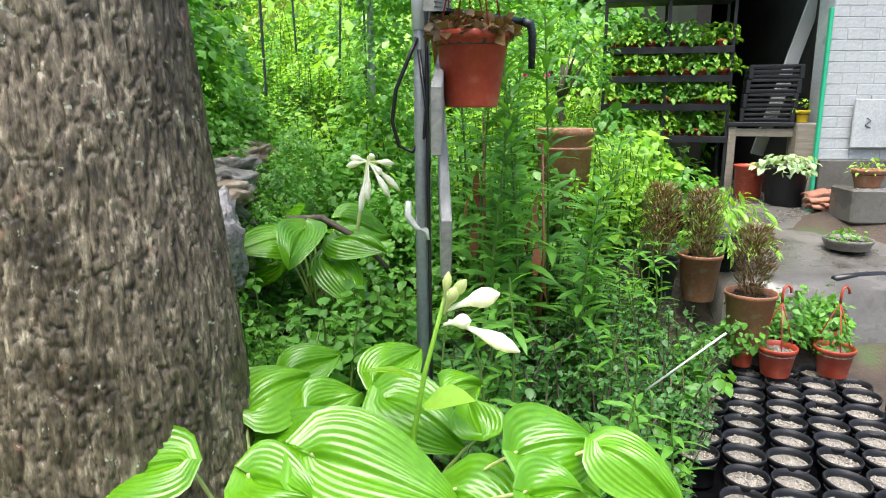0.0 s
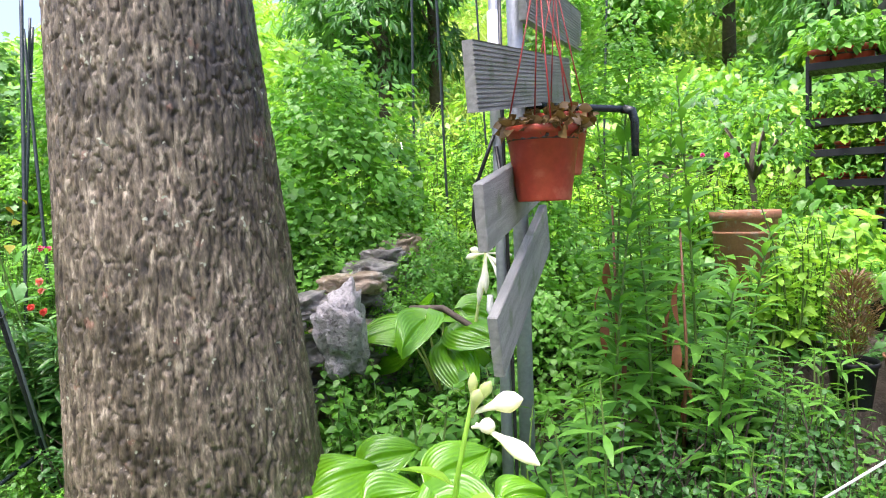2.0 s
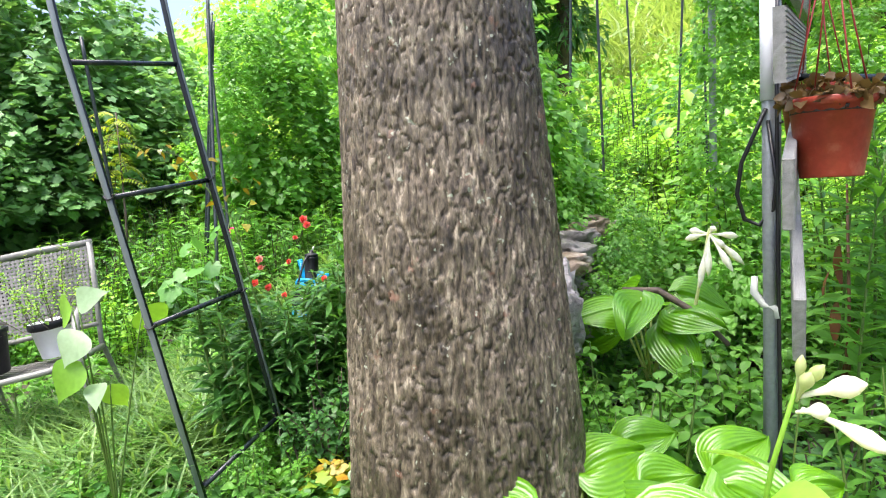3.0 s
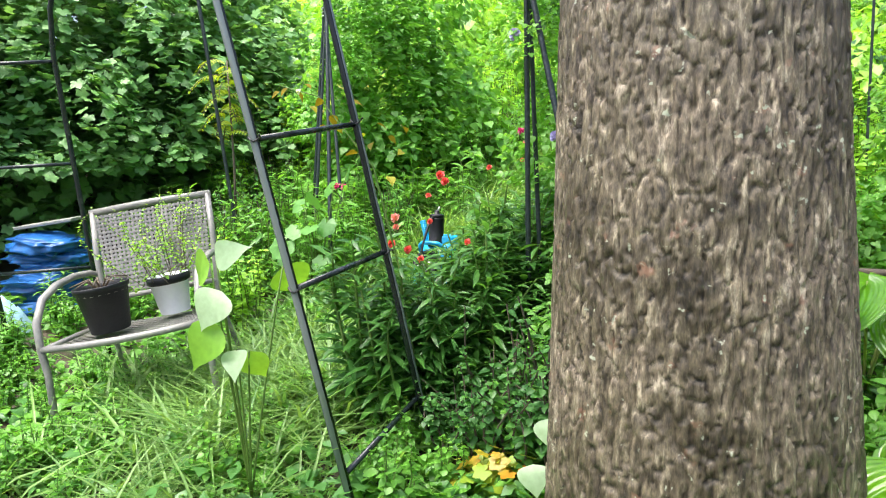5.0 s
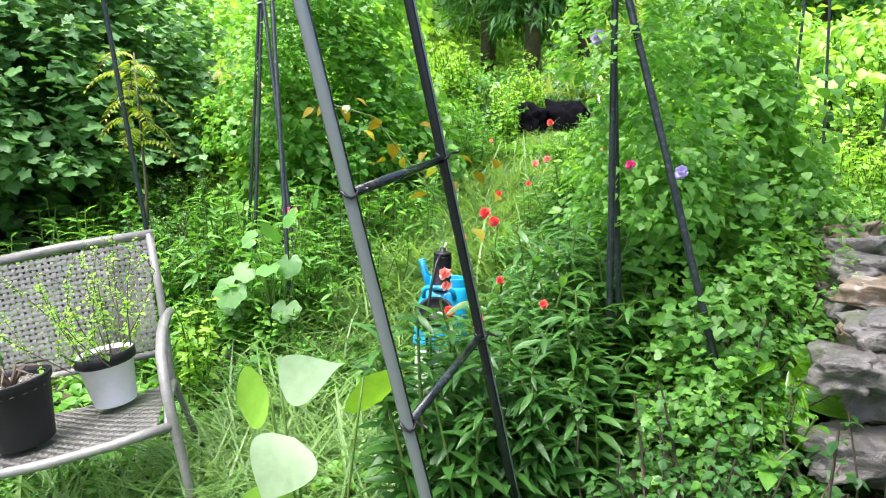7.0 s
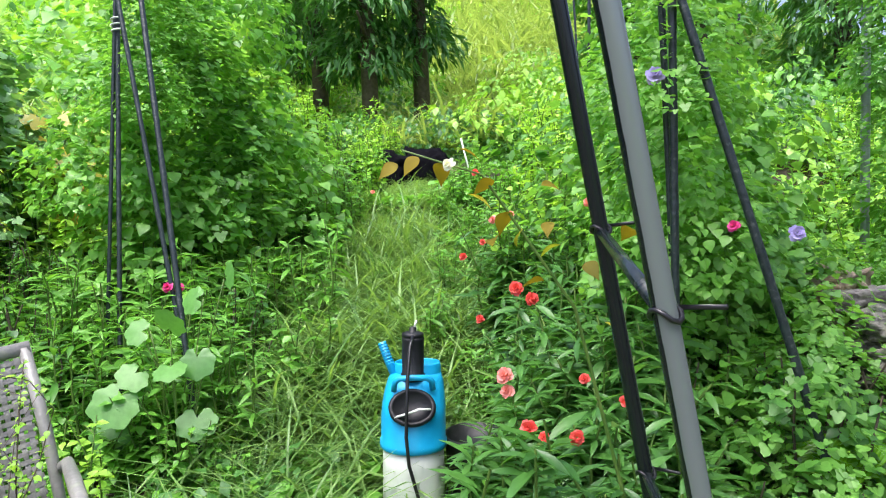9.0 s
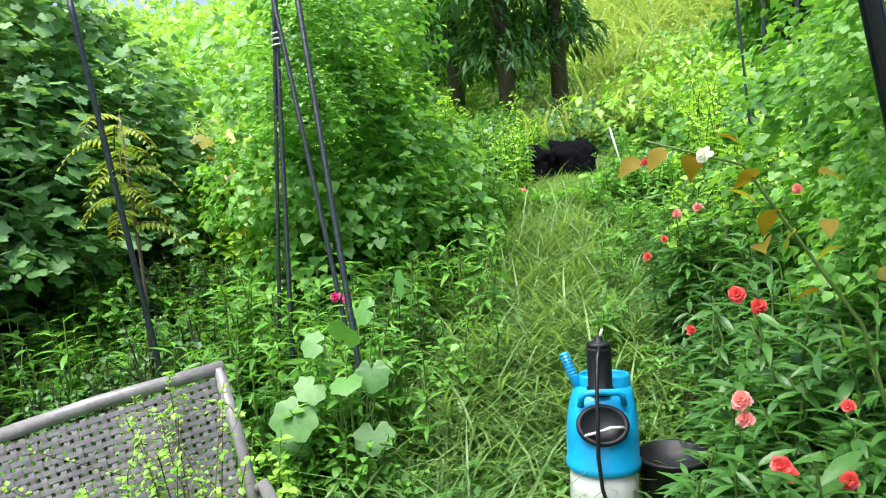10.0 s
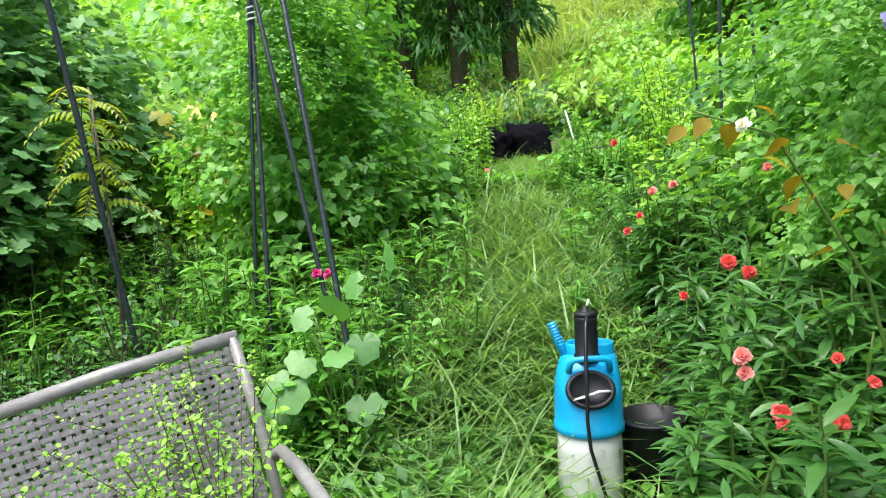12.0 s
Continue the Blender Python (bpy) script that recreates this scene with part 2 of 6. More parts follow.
def height(x, y):
    w = s = 0.0
    for px, py, pz in SPOTS:
        d = (px - x) ** 2 + (py - y) ** 2
        k = math.exp(-d / 0.5) + 0.02 / (0.3 + d) ** 1.5
        w += k
        s += k * pz
    z = s / w
    if y > 6.5:
        q = max(0.0, y - 6.5)
        rise = 0.31 if x < 1 else max(0.05, 0.31 - 0.08 * (x - 1))
        rise = rise if x > -6 else max(0.26, rise - 0.03 * (-6 - x))
        z += rise * q * min(1.0, q / 4) + 0.10 * max(0.0, y - 11)
    if x < -5:
        z += 0.16 * (-5 - x)
    return min(z, 40)


def on_ground(x, y, dz=0.0, rz=0.0):
    return pose(x, y, height(x, y) + dz, 0, 0, rz)


def ground_material():
    """Wet soil in the plot, pale yellow-green meadow turf up the hill."""
    m, nt, b = shader("soil_and_meadow")
    n1, n2, n3 = noise_tex(nt, 3.0, 5), noise_tex(nt, 50, 3), noise_tex(nt, 0.5, 5)
    soil = ramp(nt, n1, [(0.3, (0.022, 0.015, 0.010)), (0.55, (0.055, 0.038, 0.024)), (0.7, (0.04, 0.085, 0.016))])
    turf = ramp(nt, n1, [(0.3, (0.12, 0.22, 0.045)), (0.7, (0.25, 0.36, 0.10))])
    sep = nt.nodes.new("ShaderNodeSeparateXYZ")
    tc = nt.nodes.new("ShaderNodeTexCoord")
    nt.links.new(tc.outputs["Object"], sep.inputs[0])
    ad = nt.nodes.new("ShaderNodeMath")
    ad.operation = 'MULTIPLY_ADD'
    nt.links.new(n3, ad.inputs[0])
    ad.inputs[1].default_value = 3.0
    nt.links.new(sep.outputs["Y"], ad.inputs[2])
    mr = nt.nodes.new("ShaderNodeMapRange")
    mr.inputs[1].default_value, mr.inputs[2].default_value = 8.8, 10.2
    nt.links.new(ad.outputs[0], mr.inputs[0])
    col = mixc(nt, mr.outputs[0], soil, turf)
    nt.links.new(col, b.inputs["Base Color"])
    b.inputs["Roughness"].default_value = 0.7
    bp = nt.nodes.new("ShaderNodeBump")
    bp.inputs["Strength"].default_value, bp.inputs["Distance"].default_value = 0.9, 0.01
    nt.links.new(n2, bp.inputs["Height"])
    nt.links.new(bp.outputs[0], b.inputs["Normal"])
    return m


g = Geo()
xs = np.concatenate([np.linspace(-400, -30, 12), np.linspace(-25, -9, 14), np.linspace(-8, 5, 105), np.linspace(6, 25, 14), np.linspace(30, 400, 12)])
ys = np.concatenate([np.linspace(-300, -12, 10), np.linspace(-10, -2, 12), np.linspace(-1.5, 9, 85), np.linspace(9.5, 30, 30), np.linspace(36, 400, 12)])
gv = []
for yy in ys:
    for xx in xs:
        cx, cy = max(-30.0, min(12.0, xx)), max(-10.0, min(40.0, yy))
        lump = 0.03 * noise.noise((xx * 1.7, yy * 1.7, 0)) + 0.012 * noise.noise((xx * 7, yy * 7, 3))
        gv.append((xx, yy, height(cx, cy) + lump))
nx = len(xs)
g.add(gv, [(j * nx + i, j * nx + i + 1, (j + 1) * nx + i + 1, (j + 1) * nx + i) for j in range(len(ys) - 1) for i in range(nx - 1)])
solo("ground", g, ground_material(), "dark wet soil of a sloping garden", "ground", kind="structure")

# ---- large structure: the big tree ----
def bark_material():
    m, nt, b = shader("furrowed_bark")
    fine = noise_tex(nt, 150, 6, (1, 1, 0.33), 0.7)
    mid = noise_tex(nt, 52, 6, (1, 1, 0.3), 0.7)
    broad = noise_tex(nt, 3.2, 4)
    plate = ramp(nt, mid, [(0.36, (0.04, 0.033, 0.024)), (0.45, (0.115, 0.096, 0.068)), (0.55, (0.18, 0.153, 0.11)), (0.64, (0.38, 0.34, 0.265))])
    grain = ramp(nt, fine, [(0.36, (0.5, 0.48, 0.45)), (0.5, (1.0, 1.0, 1.0)), (0.64, (1.5, 1.48, 1.42))])
    col = mixc(nt, 1.0, plate, grain, 'MULTIPLY')
    tone = ramp(nt, broad, [(0.38, (0.42, 0.40, 0.34)), (0.5, (0.85, 0.83, 0.74)), (0.62, (1.15, 1.10, 1.06))])
    col = mixc(nt, 1.0, col, tone, 'MULTIPLY')
    rust = ramp(nt, noise_tex(nt, 21, 3), [(0.66, (0, 0, 0)), (0.72, (0.6, 0.6, 0.6))])
    col = mixc(nt, rust, col, (0.27, 0.14, 0.09))
    lich = ramp(nt, noise_tex(nt, 42, 4), [(0.665, (0, 0, 0)), (0.70, (1, 1, 1))])
    col = mixc(nt, lich, col, (0.38, 0.41, 0.30))
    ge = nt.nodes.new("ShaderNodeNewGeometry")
    # colour gets darker where the bark is concave, by pointiness
    furrow_tone = ramp(nt, ge.outputs["Pointiness"], [(0.42, (0.26, 0.25, 0.23)), (0.485, (1, 1, 1))])
    col = mixc(nt, 0.9, col, furrow_tone, 'MULTIPLY')
    nt.links.new(col, b.inputs["Base Color"])
    rg = ramp(nt, broad, [(0.38, (0.34,) * 3), (0.62, (0.62,) * 3)])
    nt.links.new(rg, b.inputs["Roughness"])
    bp = nt.nodes.new("ShaderNodeBump")
    bp.inputs["Strength"].default_value, bp.inputs["Distance"].default_value = 0.8, 0.004
    nt.links.new(fine, bp.inputs["Height"])
    bp2 = nt.nodes.new("ShaderNodeBump")
    bp2.inputs["Strength"].default_value, bp2.inputs["Distance"].default_value = 0.5, 0.004
    nt.links.new(mid, bp2.inputs["Height"])
    nt.links.new(bp.outputs[0], bp2.inputs["Normal"])
    nt.links.new(bp2.outputs[0], b.inputs["Normal"])
    return m


M_BARK = bark_material()


def trunk_geo(r0, tall, sides, rows, depth, lean=(0.0, 0.0), flare=0.12, seed=0.0, taper=0.19, z0=0.0):
    """A trunk whose bark is split into long upright plates with furrows between them."""
    g = Geo()
    v = []
    for i in range(rows):
        z = z0 + (tall - z0) * i / (rows - 1)
        r = r0 * (1 - taper * z + 0.004 * z * z) * (1 + flare * math.exp(-z / 0.14))
        for j in range(sides):
            a = 2 * math.pi * j / sides
            ca, sa = math.cos(a), math.sin(a)
            wob = 1 + 0.02 * math.sin(2 * a + z * 0.7 + seed) + 0.014 * math.sin(3 * a - z * 1.7)
            w = noise.noise((ca * 4, sa * 4, z * 6))
            w2 = noise.noise((ca * 14, sa * 14 + 5, z * 22))
            q = (ca * r0 * 38 + 0.6 * w + 0.45 * w2, sa * r0 * 38 + 0.6 * w - 0.45 * w2, z * 8 + 1.2 * w + 0.5 * w2)
            d4 = noise.voronoi(q, distance_metric='DISTANCE')[0]
            e = min(1.0, (d4[1] - d4[0]) / 0.15)
            e = e * e * (3 - 2 * e)
            f2 = noise.noise((q[0] * 1.9, q[1] * 1.9, z * 22))
            f3 = noise.noise((ca * r0 * 160, sa * r0 * 160, z * 48))
            rr = r * wob + depth * (1.0 * e - 1 + 0.28 * f2 + 0.32 * f3)
            v.append((ca * rr + lean[0] * z, sa * rr + lean[1] * z, z))
    f = [(i * sides + j, i * sides + (j + 1) % sides, (i + 1) * sides + (j + 1) % sides, (i + 1) * sides + j) for i in range(rows - 1) for j in range(sides)]
    return g.add(v, f)


# ---- leaves: outlines along +y, facing +z ----
def leaf_shape(widths, fold=0.15, droop=0.2, serr=0.0):
    """A leaf of length 1 from half-widths at even steps, folded on its midrib and drooping at its tip."""
    n = len(widths)
    v, f = [], []
    for i, w in enumerate(widths):
        t = i / (n - 1)
        z = -droop * t * t
        v += [(-w * (1 + serr * (-1) ** i), t, z + fold * w), (0, t, z), (w * (1 + serr * (-1) ** i), t, z + fold * w)]
    for i in range(n - 1):
        a = i * 3
        if widths[i] == 0:
            f += [(a + 1, a + 4, a + 3), (a + 1, a + 5, a + 4)]
        elif widths[i + 1] == 0:
            f += [(a, a + 1, a + 4), (a + 1, a + 2, a + 4)]
        else:
            f += [(a, a + 1, a + 4, a + 3), (a + 1, a + 2, a + 5, a + 4)]
    return np.array(v, float), f


OVATE = leaf_shape([0.0, 0.30, 0.36, 0.22, 0.0], 0.25, 0.25)
OVATE_LO = leaf_shape([0.05, 0.34, 0.0], 0.25, 0.25)
HEART = leaf_shape([0.0, 0.44, 0.47, 0.36, 0.17, 0.0], 0.2, 0.3)
HEART_HI = leaf_shape([0.0, 0.30, 0.41, 0.46, 0.47, 0.45, 0.41, 0.35, 0.28, 0.20, 0.11, 0.04, 0.0], 0.22, 0.45)
OVATE_HI = leaf_shape([0.0, 0.14, 0.24, 0.30, 0.32, 0.31, 0.27, 0.21, 0.13, 0.05, 0.0], 0.3, 0.4)
LANCE = leaf_shape([0.02, 0.09, 0.12, 0.08, 0.0], 0.3, 0.35)
LANCE_LO = leaf_shape([0.03, 0.13, 0.0], 0.3, 0.3)
BLADE = leaf_shape([0.011, 0.017, 0.013, 0.0], 0.35, 0.9)


def lobed_shape(lobes, deep=0.45, cup=0.12):
    """A palmate leaf: lobes round a centre near its stalk."""
    v, f = [(0, 0.35, 0.0)], []
    n = lobes * 4
    for i in range(n + 1):
        a = radians(-155 + 310 * i / n)
        k = 0.5 + 0.5 * math.cos((i / n - 0.5) * math.pi * 2 * lobes)
        r = (1 - deep * (1 - k)) * (0.5 + 0.16 * math.cos(a))
        v.append((math.sin(a) * r, 0.35 + math.cos(a) * r, -cup * r * r * 2 + 0.03 * k))
    f = [(0, i + 2, i + 1) for i in range(n)]
    return np.array(v, float), f


LOBED = lobed_shape(5, 0.30)
LOBED_LO = lobed_shape(3, 0.38)
ROUNDISH = lobed_shape(7, 0.14, 0.2)


def turn_mats(pos, yaw, pitch, roll, size):
    """Matrices for leaves: pos (N, 3); yaw round z, pitch up from level, roll round the midrib, size."""
    n = len(pos)
    cy, sy, cp, sp, cr, sr = np.cos(yaw), np.sin(yaw), np.cos(pitch), np.sin(pitch), np.cos(roll), np.sin(roll)
    ax = np.stack([cy, sy, np.zeros(n)], 1)
    ay = np.stack([-sy * cp, cy * cp, sp], 1)
    az = np.cross(ax, ay)
    x2 = ax * cr[:, None] - az * sr[:, None]
    z2 = ax * sr[:, None] + az * cr[:, None]
    m = np.zeros((n, 4, 4))
    m[:, :3, 0], m[:, :3, 1], m[:, :3, 2] = x2 * size[:, None], ay * size[:, None], z2 * size[:, None]
    m[:, :3, 3], m[:, 3, 3] = pos, 1
    return m


def rnd(a, b, n=None):
    return rng.uniform(a, b, n)


# ---- plant prototypes ----
def weed_geo(spread, tall, stems, per, leaf, size, jitter=1.0, pitch=(-0.5, 0.5), thick=1.0):
    """Branching herb: leaning stems with leaves up their length. Returns stem and leaf meshes' geometry."""
    gs, gl, mats = Geo(), Geo(), []
    for _ in range(stems):
        a, r = rnd(0, 6.28), rnd(0.1, 1) * spread
        h = tall * rnd(0.55, 1.05)
        t = np.linspace(0, 1, 5)
        base = np.array([math.cos(a) * r * 0.45, math.sin(a) * r * 0.45, 0])
        end = np.array([math.cos(a) * r, math.sin(a) * r, h])
        bend = rnd(-0.06, 0.06, 3) * jitter
        pts = base + (end - base) * t[:, None] ** np.array([1.3, 1.3, 0.85]) + bend * np.sin(t * 3.14)[:, None]
        gs.tube(pts, np.linspace(0.004, 0.0015, 5) * (1 + tall) * thick, 4, False)
        k = rng.integers(int(per * 0.7), per + 1)
        u = np.sort(rnd(0.18, 1, k))
        pos = np.stack([np.interp(u, t, pts[:, i]) for i in range(3)], 1)
        yaw = np.arange(k) * 2.4 + rnd(0, 6.28)
        sz = size * rnd(0.6, 1.15, k) * (1.15 - 0.5 * u)
        mats.append(turn_mats(pos, yaw + rnd(-.4, .4, k), rnd(*pitch, k), rnd(-0.5, 0.5, k), sz))
    gl.leaves(leaf, np.concatenate(mats))
    return gs, gl


def cover_geo(w, n, leaf, size, tall, lumps=0.5):
    """A patch of low leaves w metres across."""
    g = Geo()
    x, y = rnd(-w / 2, w / 2, n), rnd(-w / 2, w / 2, n)
    z = np.array([max(0.02, tall * (0.55 + lumps * noise.noise((a * 4.1, b * 4.1, tall * 9)))) for a, b in zip(x, y)]) * rnd(0.25, 1.0, n) ** 0.6
    return g.leaves(leaf, turn_mats(np.stack([x, y, z], 1), rnd(0, 6.28, n), rnd(-0.7, 0.4, n), rnd(-0.5, 0.5, n), size * rnd(0.5, 1.2, n)))


def grass_geo(w, n, tall, leaf=BLADE):
    g = Geo()
    x, y = rng.normal(0, w / 2.6, n), rng.normal(0, w / 2.6, n)
    yaw = rnd(0, 6.28, n)
    return g.leaves(leaf, turn_mats(np.stack([x, y, np.zeros(n)], 1), yaw, rnd(0.55, 1.5, n), rnd(-0.4, 0.4, n), tall * rnd(0.45, 1.1, n)))


def mound_geo(rx, ry, rz, n, leaf, size, seed=0.0, rough=0.35, hang=0.35):
    """A leafy mass over an uneven dome, with gaps and depth; leaves face outward and hang."""
    g = Geo()
    pos, yaw = [], []
    while len(pos) < n:
        d = rng.normal(0, 1, 3)
        d /= np.linalg.norm(d)
        if d[2] < -0.15:
            continue
        k = 1 + rough * noise.noise((d[0] * 2.2 + seed, d[1] * 2.2, d[2] * 2.2)) * 1.6 + 0.12 * noise.noise((d[0] * 7 + seed, d[1] * 7, d[2] * 7))
        if noise.noise((d[0] * 4 + seed, d[1] * 4 + 9, d[2] * 4)) < -0.32:
            k *= 0.82
        k *= rng.uniform(0.72, 1.0) ** 0.5
        pos.append((d[0] * rx * k, d[1] * ry * k, max(0.0, d[2]) * rz * k + rng.uniform(0, 0.12) * rz))
        yaw.append(math.atan2(-d[0], d[1]))
    return g.leaves(leaf, turn_mats(np.array(pos), np.array(yaw) + rnd(-0.9, 0.9, n), rnd(-1.0, 0.35, n) - hang * 0.3, rnd(-0.5, 0.5, n), size * rnd(0.5, 1.2, n)))


PROTO = {}


def plant_proto(key, name, label, category, stem, leaf, m_stem, m_leaf, group):
    """Keeps the meshes of one kind of plant, to be set many times."""
    PROTO[key] = (name, label, category, group, stem.mesh("stems", m_stem) if stem else None, leaf.mesh("foliage", m_leaf))


def set_plant(key, m, size=1.0):
    name, label, category, group, st, lf = PROTO[key]
    ob = thing(name, label, category, m @ Matrix.Scale(size, 4), group)
    if st:
        tagged(part("stalk", st, None, ob), kind="stuff")
    part("foliage", lf, None, ob)
    return ob


def set_stuff(key, m, size=1.0):
    name, label, category, group, st, lf = PROTO[key]
    ob = part(name, lf)
    ob.matrix_world = m @ Matrix.Scale(size, 4)
    return tagged(ob, label, category, group, "stuff")


for i in range(3):
    plant_proto(f"weed{i}", "leafy_weed", "bright green leafy weed, wet, growing out of the soil", "weed", *weed_geo(0.17, 0.42, 10, 24, OVATE, 0.060), M_STEM, M_LEAF, "weeds in the beds")
    plant_proto(f"lime{i}", "young_shrub", "lime green leafy shrub growing wild", "shrub", *weed_geo(0.26, 0.7, 13, 32, OVATE, 0.066), M_STEM, M_LIME, "wild shrubs on the slope")
    plant_proto(f"dark{i}", "dark_shrub", "low dark green shrub with small glossy leaves", "shrub", *weed_geo(0.26, 0.45, 16, 26, OVATE, 0.045), M_WOODY, M_DARK, "low dark shrubs")
    plant_proto(f"balsam{i}", "balsam_plant", "bushy balsam plant with narrow green leaves", "flower plant", *weed_geo(0.16, 0.52, 10, 56, LANCE, 0.098, pitch=(-0.3, 0.85)), M_STEM, M_BALSAM, "balsam plants by the path")
    plant_proto(f"narrow{i}", "willowy_weed", "slender weed with narrow green leaves", "weed", *weed_geo(0.15, 0.6, 8, 24, LANCE, 0.12, pitch=(-0.2, 0.8)), M_STEM, M_LEAF, "slender weeds")
    plant_proto(f"cover{i}", "ground_cover", "mixed low green weeds covering the soil", "ground cover", None, cover_geo(0.8, 330, (OVATE, OVATE, OVATE_LO)[i], 0.064, 0.16), M_STEM, (M_LEAF, M_LEAF, M_DARK)[i], "")
    plant_proto(f"grass{i}", "grass", "tufts of long wet green grass", "grass", None, grass_geo(0.55, 190, 0.40), M_STEM, M_GRASS, "")
    plant_proto(f"far{i}", "hillside_bushes", "dense wild green growth on the hillside", "bushes", None, mound_geo(0.9, 0.9, 0.75, 850, OVATE_LO, 0.115, i * 3.3), M_STEM, (M_LEAF, M_LIME, M_DARK)[i], "")
    plant_proto(f"vine{i}", "climbing_vine", "mass of climbing vine with hanging lobed leaves", "vine", None, mound_geo(0.55, 0.55, 1.1, 1750, (HEART, LOBED_LO, LOBED_LO)[i], 0.076, 7 + i * 2.1), M_STEM, (M_HOP, M_HOP, M_MID)[i], "")

for i in range(2):
    plant_proto(f"ivy{i}", "ivy_hedge", "dark hedge of hanging lobed leaves, wet and glossy", "hedge", None, mound_geo(0.58, 0.58, 1.1, 2300, LOBED, 0.088, 3 + i * 5.1, 0.35), M_STEM, M_IVY, "")
    plant_proto(f"meadow{i}", "meadow", "pale yellow-green meadow grass on the hill", "grass", None, grass_geo(1.3, 420, 0.5, leaf_shape([0.025, 0.028, 0.0], 0.35, 0.6)), M_STEM, M_MEADOW, "")

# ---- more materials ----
def sky_sheen_tube(name, way):
    """Black enamel tube with sky reflection painted grey on faces turned along way."""
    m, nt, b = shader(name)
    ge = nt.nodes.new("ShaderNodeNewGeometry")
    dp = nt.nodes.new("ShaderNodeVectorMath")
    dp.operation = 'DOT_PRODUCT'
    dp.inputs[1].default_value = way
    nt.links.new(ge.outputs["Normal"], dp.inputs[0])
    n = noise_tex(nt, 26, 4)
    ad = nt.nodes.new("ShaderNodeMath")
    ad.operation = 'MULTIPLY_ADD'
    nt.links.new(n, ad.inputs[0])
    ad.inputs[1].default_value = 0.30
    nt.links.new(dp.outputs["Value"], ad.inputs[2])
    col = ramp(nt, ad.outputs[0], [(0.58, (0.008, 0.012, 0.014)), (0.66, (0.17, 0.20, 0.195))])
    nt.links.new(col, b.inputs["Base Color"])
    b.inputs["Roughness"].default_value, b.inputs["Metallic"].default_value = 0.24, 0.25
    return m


def plain(name, c, rough=0.4, metal=0.0, spread=0.12, fine=70, bump=0.08):
    d = tuple(v * (1 - spread * 2) for v in c)
    return surface(name, d, c, rough, 7, fine, bump, metal, grainy=0.15)


# painted sky reflection faces a different way on each of the two tubes
M_TUBE = sky_sheen_tube("black_tube_sky_sheen", (0.35, -0.94, 0.0))
M_TUBE_B = sky_sheen_tube("black_tube_sky_sheen_back", (0.75, 0.66, 0.0))
M_TAN = surface("taupe_powder_coat", (0.18, 0.18, 0.17), (0.265, 0.26, 0.24), 0.38, 10, 70, 0.15, spot=(0.24, 0.25, 0.20))
M_WEAVE = surface("grey_taupe_weave", (0.14, 0.14, 0.13), (0.215, 0.21, 0.195), 0.38, 14, 90, 0.2, spot=(0.22, 0.225, 0.19))
M_BLUE = plain("cyan_blue_plastic", (0.012, 0.36, 0.66), 0.3)
M_MILK = plain("milky_plastic", (0.62, 0.66, 0.60), 0.35, spread=0.05)
M_WHITE = plain("white_plastic", (0.88, 0.90, 0.93), 0.4, spread=0.06)
M_PETAL = leaf_mat("white_petal", (0.74, 0.76, 0.66), (0.86, 0.87, 0.80), rough=0.45, thru=0.2)
M_BUD = leaf_mat("bud_green", (0.36, 0.46, 0.16), (0.52, 0.58, 0.28), rough=0.4)
M_RED = leaf_mat("red_petal", (0.58, 0.035, 0.028), (0.72, 0.10, 0.08), rough=0.5, thru=0.2)
M_CORAL = leaf_mat("coral_petal", (0.72, 0.20, 0.18), (0.80, 0.30, 0.27), rough=0.5, thru=0.2)
M_MAG = leaf_mat("magenta_petal", (0.55, 0.02, 0.14), (0.62, 0.05, 0.25), rough=0.5, thru=0.2)
M_VIOLET = leaf_mat("violet_petal", (0.30, 0.26, 0.62), (0.42, 0.36, 0.72), rough=0.5, thru=0.25)
M_GRAVEL = surface("pale_gravel", (0.22, 0.19, 0.15), (0.48, 0.44, 0.37), 0.7, 60, 160, 1.0, spot=(0.62, 0.58, 0.50))
M_TARP = surface("blue_tarpaulin", (0.008, 0.06, 0.22), (0.02, 0.14, 0.40), 0.35, 5, 60, 0.2)
M_PALEBLUE = surface("pale_blue_bag", (0.22, 0.42, 0.58), (0.42, 0.60, 0.68), 0.4, 5, 60, 0.2)
M_PAINT = surface("peeling_white_paint", (0.37, 0.40, 0.41), (0.50, 0.52, 0.52), 0.6, 3, 60, 0.3, spot=(0.30, 0.32, 0.31))
M_BOARD = plain("white_board", (0.72, 0.72, 0.70), 0.5, spread=0.05)
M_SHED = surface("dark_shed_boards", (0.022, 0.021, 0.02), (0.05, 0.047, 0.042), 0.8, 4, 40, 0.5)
M_OLDWOOD = surface("old_grey_wood", (0.16, 0.135, 0.10), (0.28, 0.245, 0.19), 0.7, 5, 60, 0.6, stretch=(1, 10, 10))
M_GREENTAPE = plain("green_trim", (0.03, 0.42, 0.22), 0.4)
M_YELLOWP = plain("yellow_plastic", (0.75, 0.48, 0.01), 0.4)
M_HOSE = plain("black_rubber", (0.012, 0.012, 0.014), 0.3)
M_REDWIRE = plain("red_wire", (0.30, 0.03, 0.02), 0.4)
M_TILE = surface("broken_roof_tile", (0.30, 0.12, 0.07), (0.42, 0.21, 0.13), 0.7, 9, 70, 0.4)

